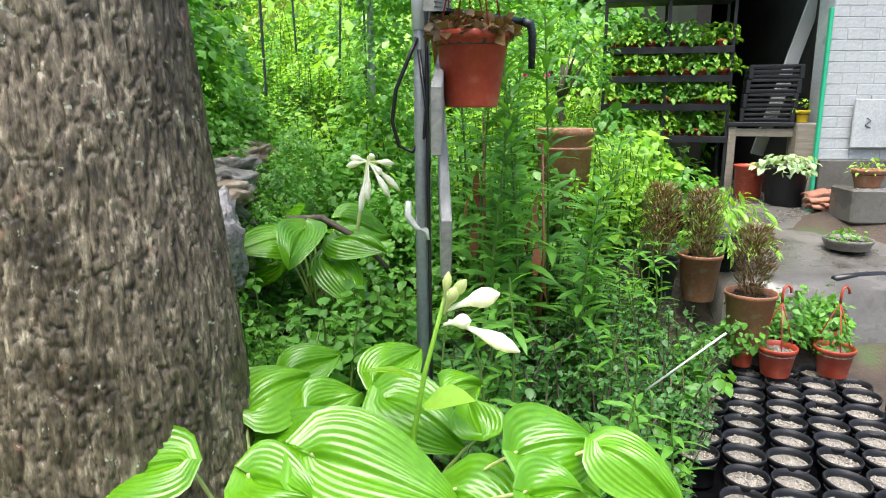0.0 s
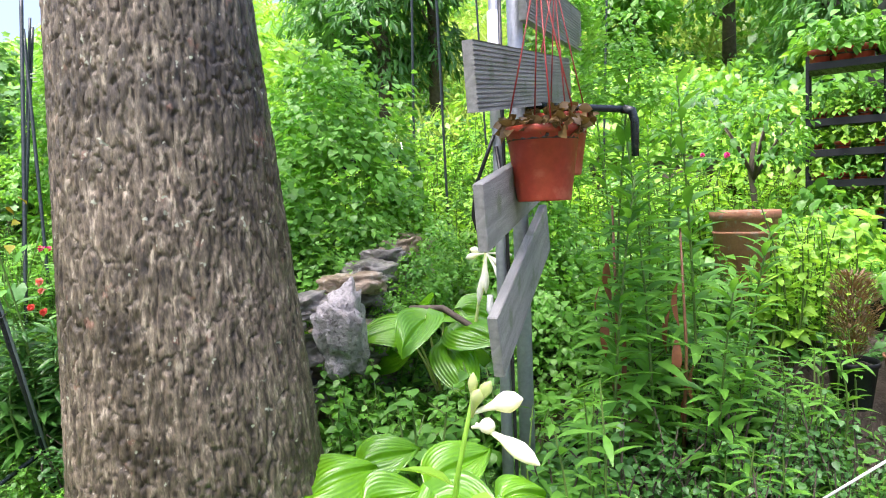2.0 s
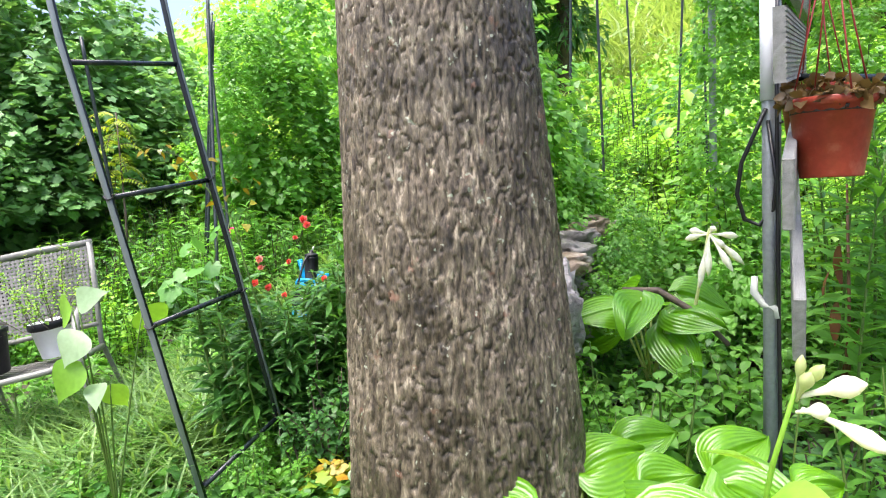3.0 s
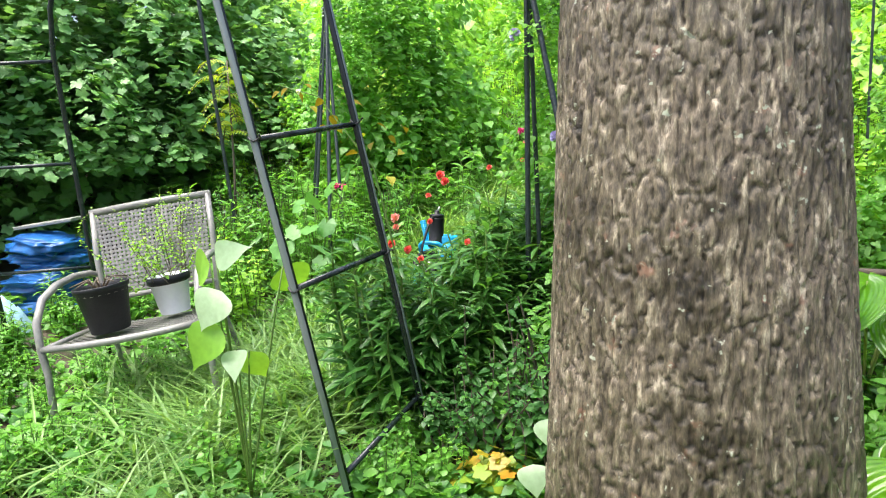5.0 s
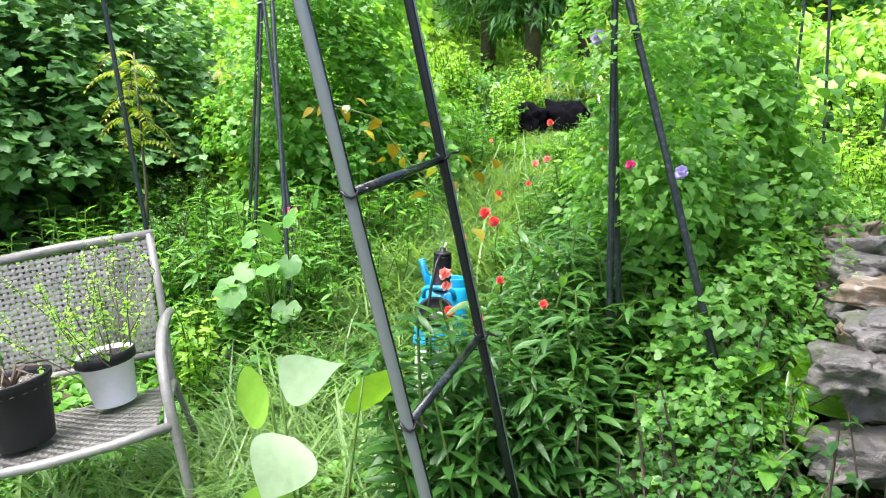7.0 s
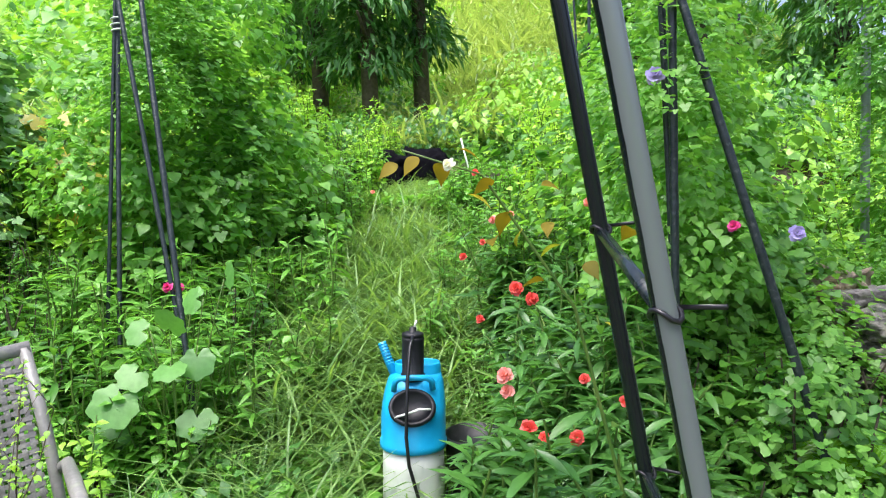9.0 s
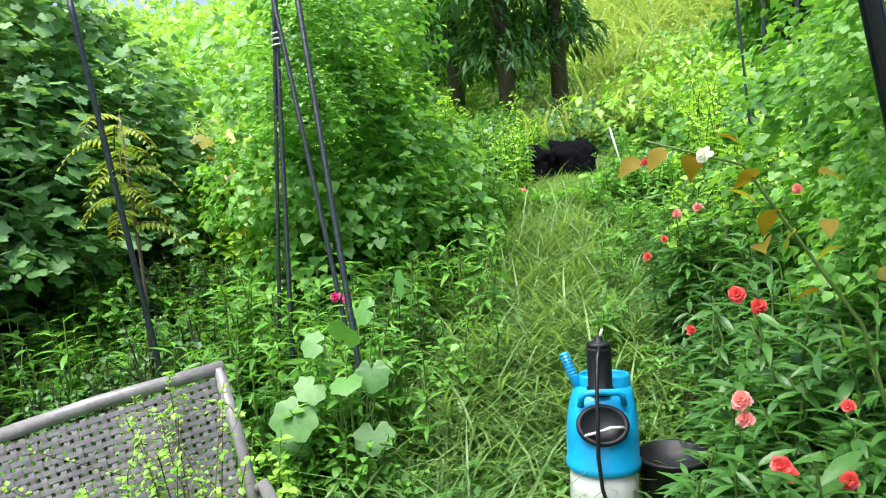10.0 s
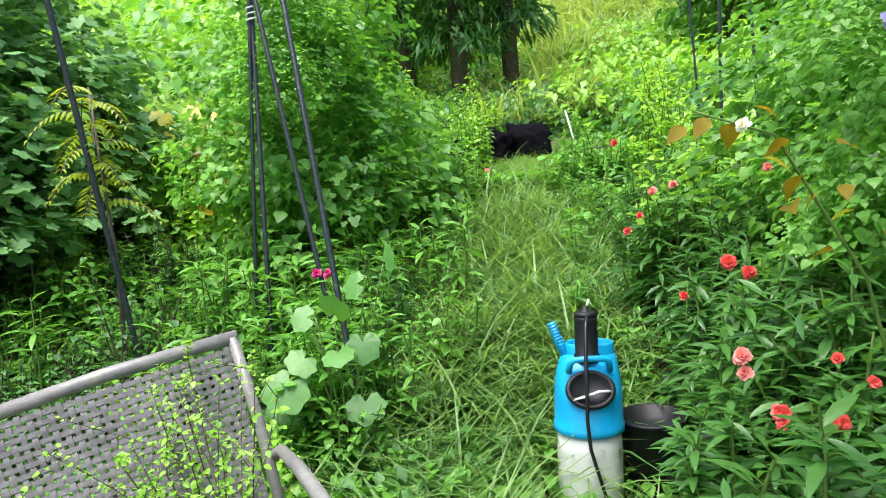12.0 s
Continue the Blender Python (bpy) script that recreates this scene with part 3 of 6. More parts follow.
# ---- big tree ----
tree = thing("tree", "big tree with deeply furrowed grey-brown bark", "tree", pose(-0.706, 1.268, 0.34))
LEAN = (-0.025, -0.017)
bole = trunk_geo(0.311, 2.0, 420, 460, 0.0068, LEAN)
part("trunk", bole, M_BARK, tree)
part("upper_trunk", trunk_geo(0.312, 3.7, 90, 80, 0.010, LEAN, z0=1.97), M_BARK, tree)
for k in range(5):
    a = k * 1.3 + 0.4
    pts = [(0.12 * math.cos(a) * 0, 0, 3.3), (0.35 * math.cos(a), 0.35 * math.sin(a), 4.0), (0.9 * math.cos(a), 0.9 * math.sin(a), 4.8), (1.5 * math.cos(a), 1.5 * math.sin(a), 5.3)]
    part("limb", Geo().tube(pts, [0.13, 0.09, 0.05, 0.02], 12), M_BARK, tree)
crown = Geo()
for k in range(7):
    a = k * 0.9
    m = np.array(Matrix.Translation((1.15 * math.cos(a) * (k % 3 + 1) / 3, 1.15 * math.sin(a) * (k % 3 + 1) / 3, 4.7 + 0.25 * (k % 2))))
    sub = mound_geo(0.7, 0.7, 0.6, 330, OVATE_LO, 0.16, k * 1.9)
    crown.add(np.concatenate(sub.v), sub.f, m)
part("crown", crown, M_LEAF, tree)

# ---- pipe posts with planks ----
post = thing("pot_post", "grey galvanised pipe post standing in the flower bed", "post", pose(-0.10, 1.965, 0.42))
part("pole", Geo().tube([(0, 0, 0), (-0.002, 0.015, 2.4)], 0.0235, 16), M_PIPE, post)
for z in (0.70, 1.12, 1.40):
    part("wire_tie", Geo().tube([(0.027 * math.cos(a), 0.027 * math.sin(a) + 0.005, z + 0.004 * math.sin(3 * a)) for a in np.linspace(0, 6.2, 14)], 0.0022, 5), M_HOSE, post)
pipe2 = thing("thin_post", "thin grey pipe post with a looped black cable", "post", pose(-0.083, 1.735, 0.38))
part("pole", Geo().tube([(0.01, -0.04, 0), (-0.012, 0.045, 2.3)], 0.0155, 14), M_PIPE, pipe2)
loop = [(-0.004, -0.02, 1.18), (-0.03, -0.02, 1.12), (-0.06, -0.02, 1.05), (-0.072, -0.015, 0.97), (-0.055, -0.01, 0.905), (-0.02, -0.01, 0.89), (0.012, -0.015, 0.93), (0.02, -0.018, 1.0), (0.0, -0.018, 1.15)]
part("cable_loop", Geo().tube(loop, 0.0055, 8), M_HOSE, pipe2, "black rubber cable loop")
part("cable", Geo().tube([(0.022, -0.02, 1.62), (0.02, -0.02, 1.2), (0.024, -0.02, 0.75), (0.03, -0.025, 0.3), (0.03, -0.03, 0.0)], 0.005, 8), M_HOSE, pipe2)
part("bracket", Geo().tube([(-0.03, -0.02, 0.76), (-0.032, -0.02, 0.72), (-0.01, -0.022, 0.69), (0.018, -0.02, 0.68), (0.022, -0.02, 0.655)], [0.008, 0.010, 0.0095, 0.0095, 0.008], 10), M_MILK, pipe2, "yellowed plastic elbow bracket")
part("collar", Geo().tube([(-0.001, 0, 1.20), (-0.004, 0.012, 1.5)], 0.019, 14), M_WHITE, pipe2, "white plastic sleeve")


def plank_between(a, b, tall=0.14, thick=0.022, grooved=False, lab="weathered grey plank fixed to the post"):
    """A plank on edge from a to b (centres of its ends); a decking board has grooves."""
    a, b = Vector(a), Vector(b)
    d = b - a
    g = Geo()
    if grooved:
        n, prof = 15, []
        for i in range(n):
            y0 = -tall / 2 + tall * i / n
            prof += [(thick / 2, y0), (thick / 2, y0 + tall / n * 0.6), (thick / 2 - 0.003, y0 + tall / n * 0.62), (thick / 2 - 0.003, y0 + tall / n * 0.98)]
        prof += [(thick / 2, tall / 2), (-thick / 2, tall / 2), (-thick / 2, -tall / 2)]
        k, L = len(prof), d.length
        v = [(0, -p[0], p[1]) for p in prof] + [(L, -p[0], p[1]) for p in prof]
        g.add(v, [(i, (i + 1) % k, k + (i + 1) % k, k + i) for i in range(k)] + [tuple(range(k - 1, -1, -1)), tuple(range(k, 2 * k))])
    else:
        g.box(d.length, thick, tall, np.array(Matrix.Translation((d.length / 2, 0, 0))), 0.003)
    x = d.normalized()
    y = Vector((0, 0, 1)).cross(x).normalized()
    z = x.cross(y)
    m = Matrix((x, y, z)).transposed().to_4x4()
    m.translation = a
    return solo("plank", g, M_PLANK, lab, "plank", m, "planks on the post", smooth=False)


plank_between((-0.025, 1.395, 1.655), (-0.06, 2.45, 1.80), 0.150, 0.026, True, "grooved grey decking plank nailed to the post")
plank_between((-0.055, 1.90, 1.965), (-0.07, 2.70, 2.02), 0.150, 0.026, True, "grooved grey decking plank nailed to the post")
plank_between((-0.008, 1.38, 1.355), (-0.048, 2.02, 1.47), 0.150, 0.024, False, "weathered grey plank with a reddish stain")
plank_between((0.012, 1.392, 1.075), (-0.052, 2.06, 1.30), 0.150, 0.024)
arm = thing("water_pipe", "short dark horizontal pipe with an elbow, fixed to the post", "pipe", pose(0, 0, 0))
part("pipe", Geo().tube([(-0.075, 1.99, 1.665), (0.20, 2.05, 1.635)], 0.0105, 12), M_ARCH, arm)
part("elbow", Geo().tube([(0.19, 2.05, 1.637), (0.215, 2.055, 1.63), (0.222, 2.057, 1.60), (0.222, 2.057, 1.50)], [0.014, 0.014, 0.013, 0.0105], 12), M_ARCH, arm)


# ---- pots ----
def pot_geo(r_top, r_bot, tall, rim=0.012, wall=0.004, lip=0.02, sides=32):
    return Geo().lathe([(r_bot * 0.97, 0), (r_bot, 0.004), (r_top - rim * 0.5, tall - lip), (r_top, tall - lip + 0.001), (r_top + 0.002, tall - 0.003), (r_top, tall),
                        (r_top - wall, tall), (r_top - wall - 0.002, tall - lip), (r_top - wall - 0.006, tall - 0.035), (0.002, tall - 0.03)], sides)


def pot_plant(name, label, m, r_top, r_bot, tall, material, fill, leaf=None, m_leaf=None, group="", stem=None, hangers=None):
    ob = thing(name, label, "plant pot", m, group)
    part("pot", pot_geo(r_top, r_bot, tall), material, ob)
    g = Geo()
    n = 40
    for i in range(n):
        a, r = rnd(0, 6.28), r_top * 0.86 * math.sqrt(rnd(0, 1))
        s = rnd(0.003, 0.007) * (r_top / 0.07)
        g.box(s * 2, s * 1.5, s, np.array(pose(r * math.cos(a), r * math.sin(a), tall - 0.027 + s * 0.3, rnd(-20, 20), rnd(-20, 20), rnd(0, 180))))
    g.lathe([(r_top * 0.93, tall - 0.034), (r_top * 0.92, tall - 0.027), (0.001, tall - 0.025)], 20)
    part("filling", g, fill, ob)
    if stem:
        tagged(part("stem", stem, M_WOODY, ob), kind="stuff")
    if leaf:
        part("foliage", leaf, m_leaf or M_LEAF, ob)
    if hangers:
        for h in hangers:
            part("hanger", h, M_REDWIRE, ob)
    return ob


def crumbs(r, tall, n):
    """Dry curled leaves round a pot's rim."""
    a = rnd(0, 6.28, n)
    return Geo().leaves(OVATE, turn_mats(np.stack([r * np.cos(a), r * np.sin(a), tall + rnd(-0.012, 0.02, n)], 1), rnd(0, 6.28, n), rnd(-0.8, 0.8, n), rnd(-1.5, 1.5, n), rnd(0.015, 0.046, n)))


for x, y, z, lab in ((0.055, 1.665, 1.385, "terracotta-red plastic hanging pot on red wires"), (0.0, 2.05, 1.455, "second terracotta-red plastic hanging pot on red wires")):
    wires = []
    for k in range(4):
        a = k * math.pi / 2 + 0.5
        wires.append(Geo().tube([(0.09 * math.cos(a), 0.09 * math.sin(a), 0.165), (0.05 * math.cos(a), 0.05 * math.sin(a), 0.34), (0.004 * math.cos(a), 0.004 * math.sin(a), 0.56)], 0.0022, 5))
    pot_plant("hanging_pot", lab, pose(x, y, z), 0.094, 0.066, 0.18, M_TERRA, M_SOIL, crumbs(0.09, 0.178, 190), M_BROWN, "hanging pots", hangers=wires)

# ---- leaning garden arch over the path ----
arch = thing("garden_arch", "leaning black tubular garden arch with painted grey sky sheen", "garden arch", pose(0, 0, 0))


def upright_at(z, x0, y0, sx, sy):
    return (x0 + sx * (z - 1.4), y0 + sy * (z - 1.4), z)


SIDES = {"a": (-1.779, 1.030, -0.180, -0.1215), "b": (-1.808, 1.436, -0.166, -0.117)}
END = {"c": (-3.665, 1.36, 0.10, -0.13), "d": (-3.98, 1.02, 0.10, -0.13)}
for s, (q, mate) in {"a": (SIDES["a"], END["d"]), "b": (SIDES["b"], END["c"])}.items():
    pts = [upright_at(z, *q) for z in (0.30, 0.9, 1.4, 1.88)]
    p0, p1 = np.array(upright_at(1.95, *q)), np.array(upright_at(1.9, *mate))
    for u in np.linspace(0, 1, 15)[1:-1]:
        c = p0 + (p1 - p0) * (0.5 - 0.5 * math.cos(u * math.pi))
        c[2] += 0.62 * math.sin(u * math.pi)
        pts.append(tuple(c))
    pts += [upright_at(z, *mate) for z in (1.85, 1.4, 0.9, 0.35)]
    part("upright", Geo().tube(pts[:11], 0.0118, 20), M_TUBE if s == "a" else M_TUBE_B, arch, "glossy black tube, sky reflection painted grey on one side")
    part("upright", Geo().tube(pts[10:], 0.0118, 14), M_ARCH, arch, "glossy black tube")
for z in (1.02, 1.415, 1.815):
    part("rung", Geo().tube([upright_at(z, *SIDES["a"]), upright_at(z + 0.05, *SIDES["b"])], 0.0085, 10), M_ARCH, arch)
for z in (0.50,):
    part("rung", Geo().tube([upright_at(z, *SIDES["a"]), upright_at(z + 0.10, *SIDES["b"])], 0.0085, 10), M_ARCH, arch)
for z in (0.85, 1.36, 1.82):
    part("rung", Geo().tube([upright_at(z, *END["c"]), upright_at(z - 0.02, *END["d"])], 0.0085, 10), M_ARCH, arch)
for z, q in ((1.415, SIDES["a"]), (1.47, SIDES["b"]), (1.02, SIDES["a"]), (1.07, SIDES["b"])):
    p = upright_at(z, *q)
    ring = [(p[0] + 0.0148 * math.cos(a), p[1] + 0.0148 * math.sin(a), p[2] + 0.006 * math.sin(2 * a)) for a in np.linspace(0, 7.5, 16)]
    part("wire_tie", Geo().tube(ring + [(p[0] + 0.05, p[1] - 0.02, p[2] + 0.01)], 0.0028, 5), M_HOSE, arch)


# ---- chair ----
def chair_thing():
    m = Matrix(((0.73, -0.68, 0, -2.94), (0.68, 0.73, 0, 1.333), (0, 0, 1, 0.285), (0, 0, 0, 1))) @ pose(0, 0, 0, 0, -8.5, 0)
    ob = thing("patio_chair", "taupe metal patio chair with a woven seat, wet", "chair", m)
    w, hs = 0.265, 0.42
    back0, back1 = np.array((0, 0.27, hs + 0.01)), np.array((0, 0.40, hs + 0.47))

    def weave(p00, p10, p01, p11, n, k, sag=0.0):
        """Flat strips over and under each other between four corners, with small square gaps."""
        g = Geo()
        p00, p10, p01, p11 = map(np.array, (p00, p10, p01, p11))
        nrm = np.cross(p10 - p00, p01 - p00)
        nrm = nrm / np.linalg.norm(nrm)

        def at(u, v):
            return (p00 * (1 - u) + p10 * u) * (1 - v) + (p01 * (1 - u) + p11 * u) * v - nrm * sag * 4 * u * (1 - u)
        for i in range(n):
            hw = 0.29 / n
            vs, fs = [], []
            steps = k * 2 + 1
            for j in range(steps):
                v = j / (steps - 1)
                o = nrm * (0.0022 * math.sin(math.pi * v * k + (i % 2) * math.pi))
                vs += [at((i + 0.5) / n - hw, v) + o, at((i + 0.5) / n + hw, v) + o]
            fs = [(2 * j, 2 * j + 1, 2 * j + 3, 2 * j + 2) for j in range(steps - 1)]
            g.add(np.array(vs) + nrm * 0.001, fs)
            g.add(np.array(vs) - nrm * 0.0008, [q[::-1] for q in fs])
        for i in range(k):
            hw = 0.29 / k
            vs = []
            steps = n * 2 + 1
            for j in range(steps):
                u = j / (steps - 1)
                o = nrm * (0.0022 * math.sin(math.pi * u * n + (i % 2 + 1) * math.pi))
                vs += [at(u, (i + 0.5) / k - hw) + o, at(u, (i + 0.5) / k + hw) + o]
            fs = [(2 * j, 2 * j + 1, 2 * j + 3, 2 * j + 2) for j in range(steps - 1)]
            g.add(np.array(vs) + nrm * 0.001, fs)
            g.add(np.array(vs) - nrm * 0.0008, [q[::-1] for q in fs])
        return g

    bl, br, tl, tr = (-w + 0.03, 0.285, hs + 0.10), (w - 0.03, 0.285, hs + 0.10), (-w + 0.01, 0.392, hs + 0.46), (w - 0.01, 0.392, hs + 0.46)
    tagged(part("backrest", weave(bl, br, tl, tr, 26, 20), M_WEAVE, ob, "woven grey-taupe backrest"), kind="stuff")
    tagged(part("seat", weave((-w, -0.22, hs), (w, -0.22, hs), (-w + 0.03, 0.25, hs - 0.02), (w - 0.03, 0.25, hs - 0.02), 26, 24, 0.012), M_WEAVE, ob, "woven grey-taupe seat"), kind="stuff")
    for s in (-1, 1):
        part("back_post", Geo().tube([(s * (w + 0.0), 0.401, hs + 0.475), (s * w, 0.34, hs + 0.28), (s * (w - 0.015), 0.27, hs + 0.0), (s * (w - 0.0), 0.33, hs - 0.2), (s * (w + 0.01), 0.42, 0.0)], [0.017, 0.017, 0.015, 0.013, 0.013], 12, True, 0.8), M_TAN, ob)
        part("arm", Geo().tube([(s * w, 0.335, hs + 0.19), (s * (w + 0.025), 0.29, hs + 0.215), (s * (w + 0.03), 0.15, hs + 0.225), (s * (w + 0.035), 0.0, hs + 0.215), (s * (w + 0.04), -0.12, hs + 0.18), (s * (w + 0.045), -0.19, hs + 0.10), (s * (w + 0.045), -0.205, hs), (s * (w + 0.045), -0.20, hs - 0.1), (s * (w + 0.05), -0.25, 0.0)],
                               [0.013, 0.014, 0.0155, 0.0155, 0.0155, 0.015, 0.0145, 0.0135, 0.013], 12), M_TAN, ob)
        part("side_rail", Geo().tube([(s * (w + 0.03), -0.2, hs), (s * (w + 0.005), 0.0, hs - 0.005), (s * (w - 0.01), 0.26, hs - 0.02)], 0.012, 10), M_TAN, ob)
    part("top_rail", Geo().tube([(-w - 0.012, 0.402, hs + 0.475), (0, 0.41, hs + 0.482), (w + 0.012, 0.402, hs + 0.475)], 0.0165, 12), M_TAN, ob)
    part("lower_rail", Geo().tube([(-w + 0.01, 0.283, hs + 0.085), (w - 0.01, 0.283, hs + 0.085)], 0.012, 10), M_TAN, ob)
    part("front_rail", Geo().tube([(-w - 0.045, -0.205, hs), (-0.15, -0.235, hs - 0.004), (0, -0.245, hs - 0.005), (0.15, -0.235, hs - 0.004), (w + 0.045, -0.205, hs)], 0.0135, 12), M_TAN, ob)
    return ob


chair = chair_thing()
CH = chair.matrix_world


gs = Geo()
for k in range(9):
    a = k * 0.7
    gs.tube([(0.01 * math.cos(a), 0.01 * math.sin(a), 0.17), (0.05 * math.cos(a), 0.05 * math.sin(a), 0.215), (0.11 * math.cos(a), 0.11 * math.sin(a), 0.20)], [0.005, 0.004, 0.002], 5)
pot_plant("black_pot", "black plastic pot with a withered plant on the chair seat", CH @ pose(-0.10, -0.06, 0.425), 0.105, 0.075, 0.19, M_BLACK, M_GRAVEL, stem=gs)
ws, wl = weed_geo(0.26, 0.36, 26, 46, OVATE, 0.019, 2.5, (-0.6, 0.8), 0.32)
for gg in (ws, wl):
    gg.v = [v + np.array((0, 0, 0.14)) for v in gg.v]
wp = pot_plant("white_pot", "white plastic pot with a thin twiggy plant on the chair seat", CH @ pose(0.10, 0.13, 0.42), 0.088, 0.062, 0.165, M_WHITE, M_SOIL, wl, M_LIME, stem=ws)
part("rim", Geo().lathe([(0.086, 0.135), (0.089, 0.136), (0.0905, 0.166), (0.087, 0.167), (0.084, 0.150)], 32), M_BLACK, wp, "black inner pot rim")


# ---- sprayer ----
def loft(rings, sides):
    """A skin over ellipses (height, centre x, centre y, half-width, half-depth)."""
    a = np.arange(sides) / sides * 2 * math.pi
    v = np.concatenate([np.stack([cx + rx * np.cos(a), cy + ry * np.sin(a), np.full(sides, h)], 1) for h, cx, cy, rx, ry in rings])
    f = [(i * sides + j, i * sides + (j + 1) % sides, (i + 1) * sides + (j + 1) % sides, (i + 1) * sides + j) for i in range(len(rings) - 1) for j in range(sides)]
    f += [tuple(range(sides - 1, -1, -1)), tuple((len(rings) - 1) * sides + j for j in range(sides))]
    return Geo().add(v, f)


def sprayer_thing():
    ob = thing("pressure_sprayer", "blue and white pressure sprayer with a black pump handle", "garden sprayer", pose(-2.395, 2.46, 0.345, -2, 2, 12))
    part("tank", Geo().lathe([(0.085, -0.10), (0.098, -0.088), (0.103, -0.05), (0.102, 0.2), (0.0995, 0.275)], 36), M_MILK, ob, "milky white translucent tank")
    sh = loft([(0.262, 0, 0, 0.107, 0.107), (0.266, 0, 0, 0.111, 0.111), (0.284, 0, 0, 0.111, 0.111), (0.29, 0, 0, 0.107, 0.107), (0.355, 0, 0, 0.1065, 0.106), (0.40, 0.002, 0.010, 0.105, 0.094), (0.44, 0.004, 0.024, 0.100, 0.080), (0.475, 0.007, 0.036, 0.092, 0.067), (0.495, 0.009, 0.042, 0.084, 0.060), (0.50, 0.009, 0.042, 0.05, 0.04)], 40)
    part("shoulder", sh, M_BLUE, ob, "bright blue plastic shoulder")
    part("gauge_recess", Geo().lathe([(0.062, 0), (0.062, 0.014), (0.052, 0.02), (0.05, 0.008), (0.002, 0.006)], 28, np.array(pose(-0.002, -0.074, 0.405, 58, 0, 0)), 1.22, 0.98), M_BLACK, ob, "black oval strap recess")
    part("strap", Geo().tube([(-0.055, -0.100, 0.385), (-0.02, -0.110, 0.398), (0.02, -0.108, 0.412), (0.055, -0.094, 0.408)], 0.009, 8, True, 0.4), M_MILK, ob, "grey folded strap")
    hl = [(-0.062, -0.045, 0.455), (-0.058, -0.055, 0.485), (-0.045, -0.062, 0.498), (0.0, -0.066, 0.502), (0.045, -0.060, 0.50), (0.06, -0.050, 0.488), (0.064, -0.04, 0.458)]
    part("carry_lip", Geo().tube(hl, 0.010, 10), M_BLUE, ob)
    part("collar", Geo().lathe([(0.080, 0.45), (0.082, 0.47), (0.077, 0.525), (0.074, 0.531), (0.071, 0.527), (0.072, 0.48)], 36, np.array(pose(0.014, 0.046, 0)), 1.0, 0.72), M_BLUE, ob)
    pump = part("pump", Geo().lathe([(0.041, 0.48), (0.041, 0.50), (0.036, 0.505), (0.036, 0.61), (0.037, 0.618), (0.034, 0.622)], 26), M_BLACK, ob, "black pump cylinder")
    part("cap", Geo().lathe([(0.030, 0.620), (0.036, 0.624), (0.036, 0.634), (0.026, 0.638), (0.012, 0.64), (0.012, 0.652), (0.006, 0.656)], 24), M_BLACK, pump)
    part("pin", Geo().tube([(0.004, 0, 0.65), (0.012, 0.004, 0.675)], 0.004, 8), M_MILK, pump)
    hd = part("handle", Geo().tube([(-0.06, 0.035, 0.485), (-0.085, 0.045, 0.54), (-0.105, 0.052, 0.595)], [0.016, 0.0145, 0.0145], 14), M_BLUE, ob, "blue ribbed lance handle")
    for k in range(8):
        t = k / 7
        part("rib", Geo().lathe([(0.0145, -0.002), (0.0172, 0), (0.0145, 0.002)], 14, np.array(pose(-0.078 - 0.026 * t, 0.0425 + 0.0095 * t, 0.525 + 0.065 * t, -6, -20, 0))), M_BLUE, hd)
    hose = [(0.0, -0.035, 0.63), (-0.008, -0.06, 0.60), (-0.016, -0.105, 0.50), (-0.018, -0.128, 0.42), (-0.02, -0.132, 0.33), (-0.012, -0.128, 0.24), (0.01, -0.125, 0.16), (0.04, -0.125, 0.05), (0.07, -0.13, -0.09)]
    part("hose", Geo().tube(hose, 0.0058, 10), M_HOSE, ob, "black rubber hose")
    for o in ob.children:
        o.location.z += 0.10
    return ob


sprayer_thing()
solo("black_bucket", Geo().lathe([(0.085, 0), (0.09, 0.004), (0.105, 0.22), (0.109, 0.222), (0.109, 0.232), (0.10, 0.232), (0.095, 0.20), (0.002, 0.19)], 30), M_BLACK, "black plastic bucket behind the sprayer under leaves", "bucket", pose(-2.19, 2.56, 0.49))

# ---- bean poles, stakes ----
def pole_thing(name, label, a, b, r, mat, group):
    a, b = np.array(a, float), np.array(b, float)
    L = np.linalg.norm(b - a)
    n = max(3, int(L / 0.12))
    t = np.linspace(0, 1, n)
    pts = a + (b - a) * t[:, None]
    rad = 0.84 * r * (1 + 0.10 * (np.arange(n) % 2))
    return solo(name, Geo().tube(pts - a, rad, 10), mat, label, "pole", Matrix.Translation(a), group)


M_POLE = surface("dark_green_stake", (0.008, 0.016, 0.018), (0.02, 0.032, 0.034), 0.35, 30, 90, 0.3, spot=(0.05, 0.06, 0.055))
pole_thing("bean_pole", "dark green coated bean pole tied to others at the top", (-3.76, 2.86, 0.6), (-3.815, 3.16, 2.65), 0.012, M_POLE, "bean poles")
pole_thing("bean_pole", "dark green coated bean pole tied to others at the top", (-3.90, 2.95, 0.6), (-3.79, 3.13, 2.7), 0.010, M_POLE, "bean poles")
pole_thing("bean_pole", "dark green coated bean pole tied to others at the top", (-3.36, 2.80, 0.6), (-3.80, 3.085, 2.62), 0.012, M_POLE, "bean poles")
pole_thing("bean_pole", "dark green coated bean pole leaning alone", (-3.155, 2.475, 0.5), (-3.60, 2.95, 2.8), 0.013, M_POLE, "bean poles")
solo("pole_tie", Geo().tube([(0.03 * math.cos(a), 0.03 * math.sin(a), 0.004 * a) for a in np.linspace(0, 18, 40)], 0.004, 5), M_MILK, "pale cord wound round the bean poles", "cord", pose(-3.80, 3.11, 2.28))
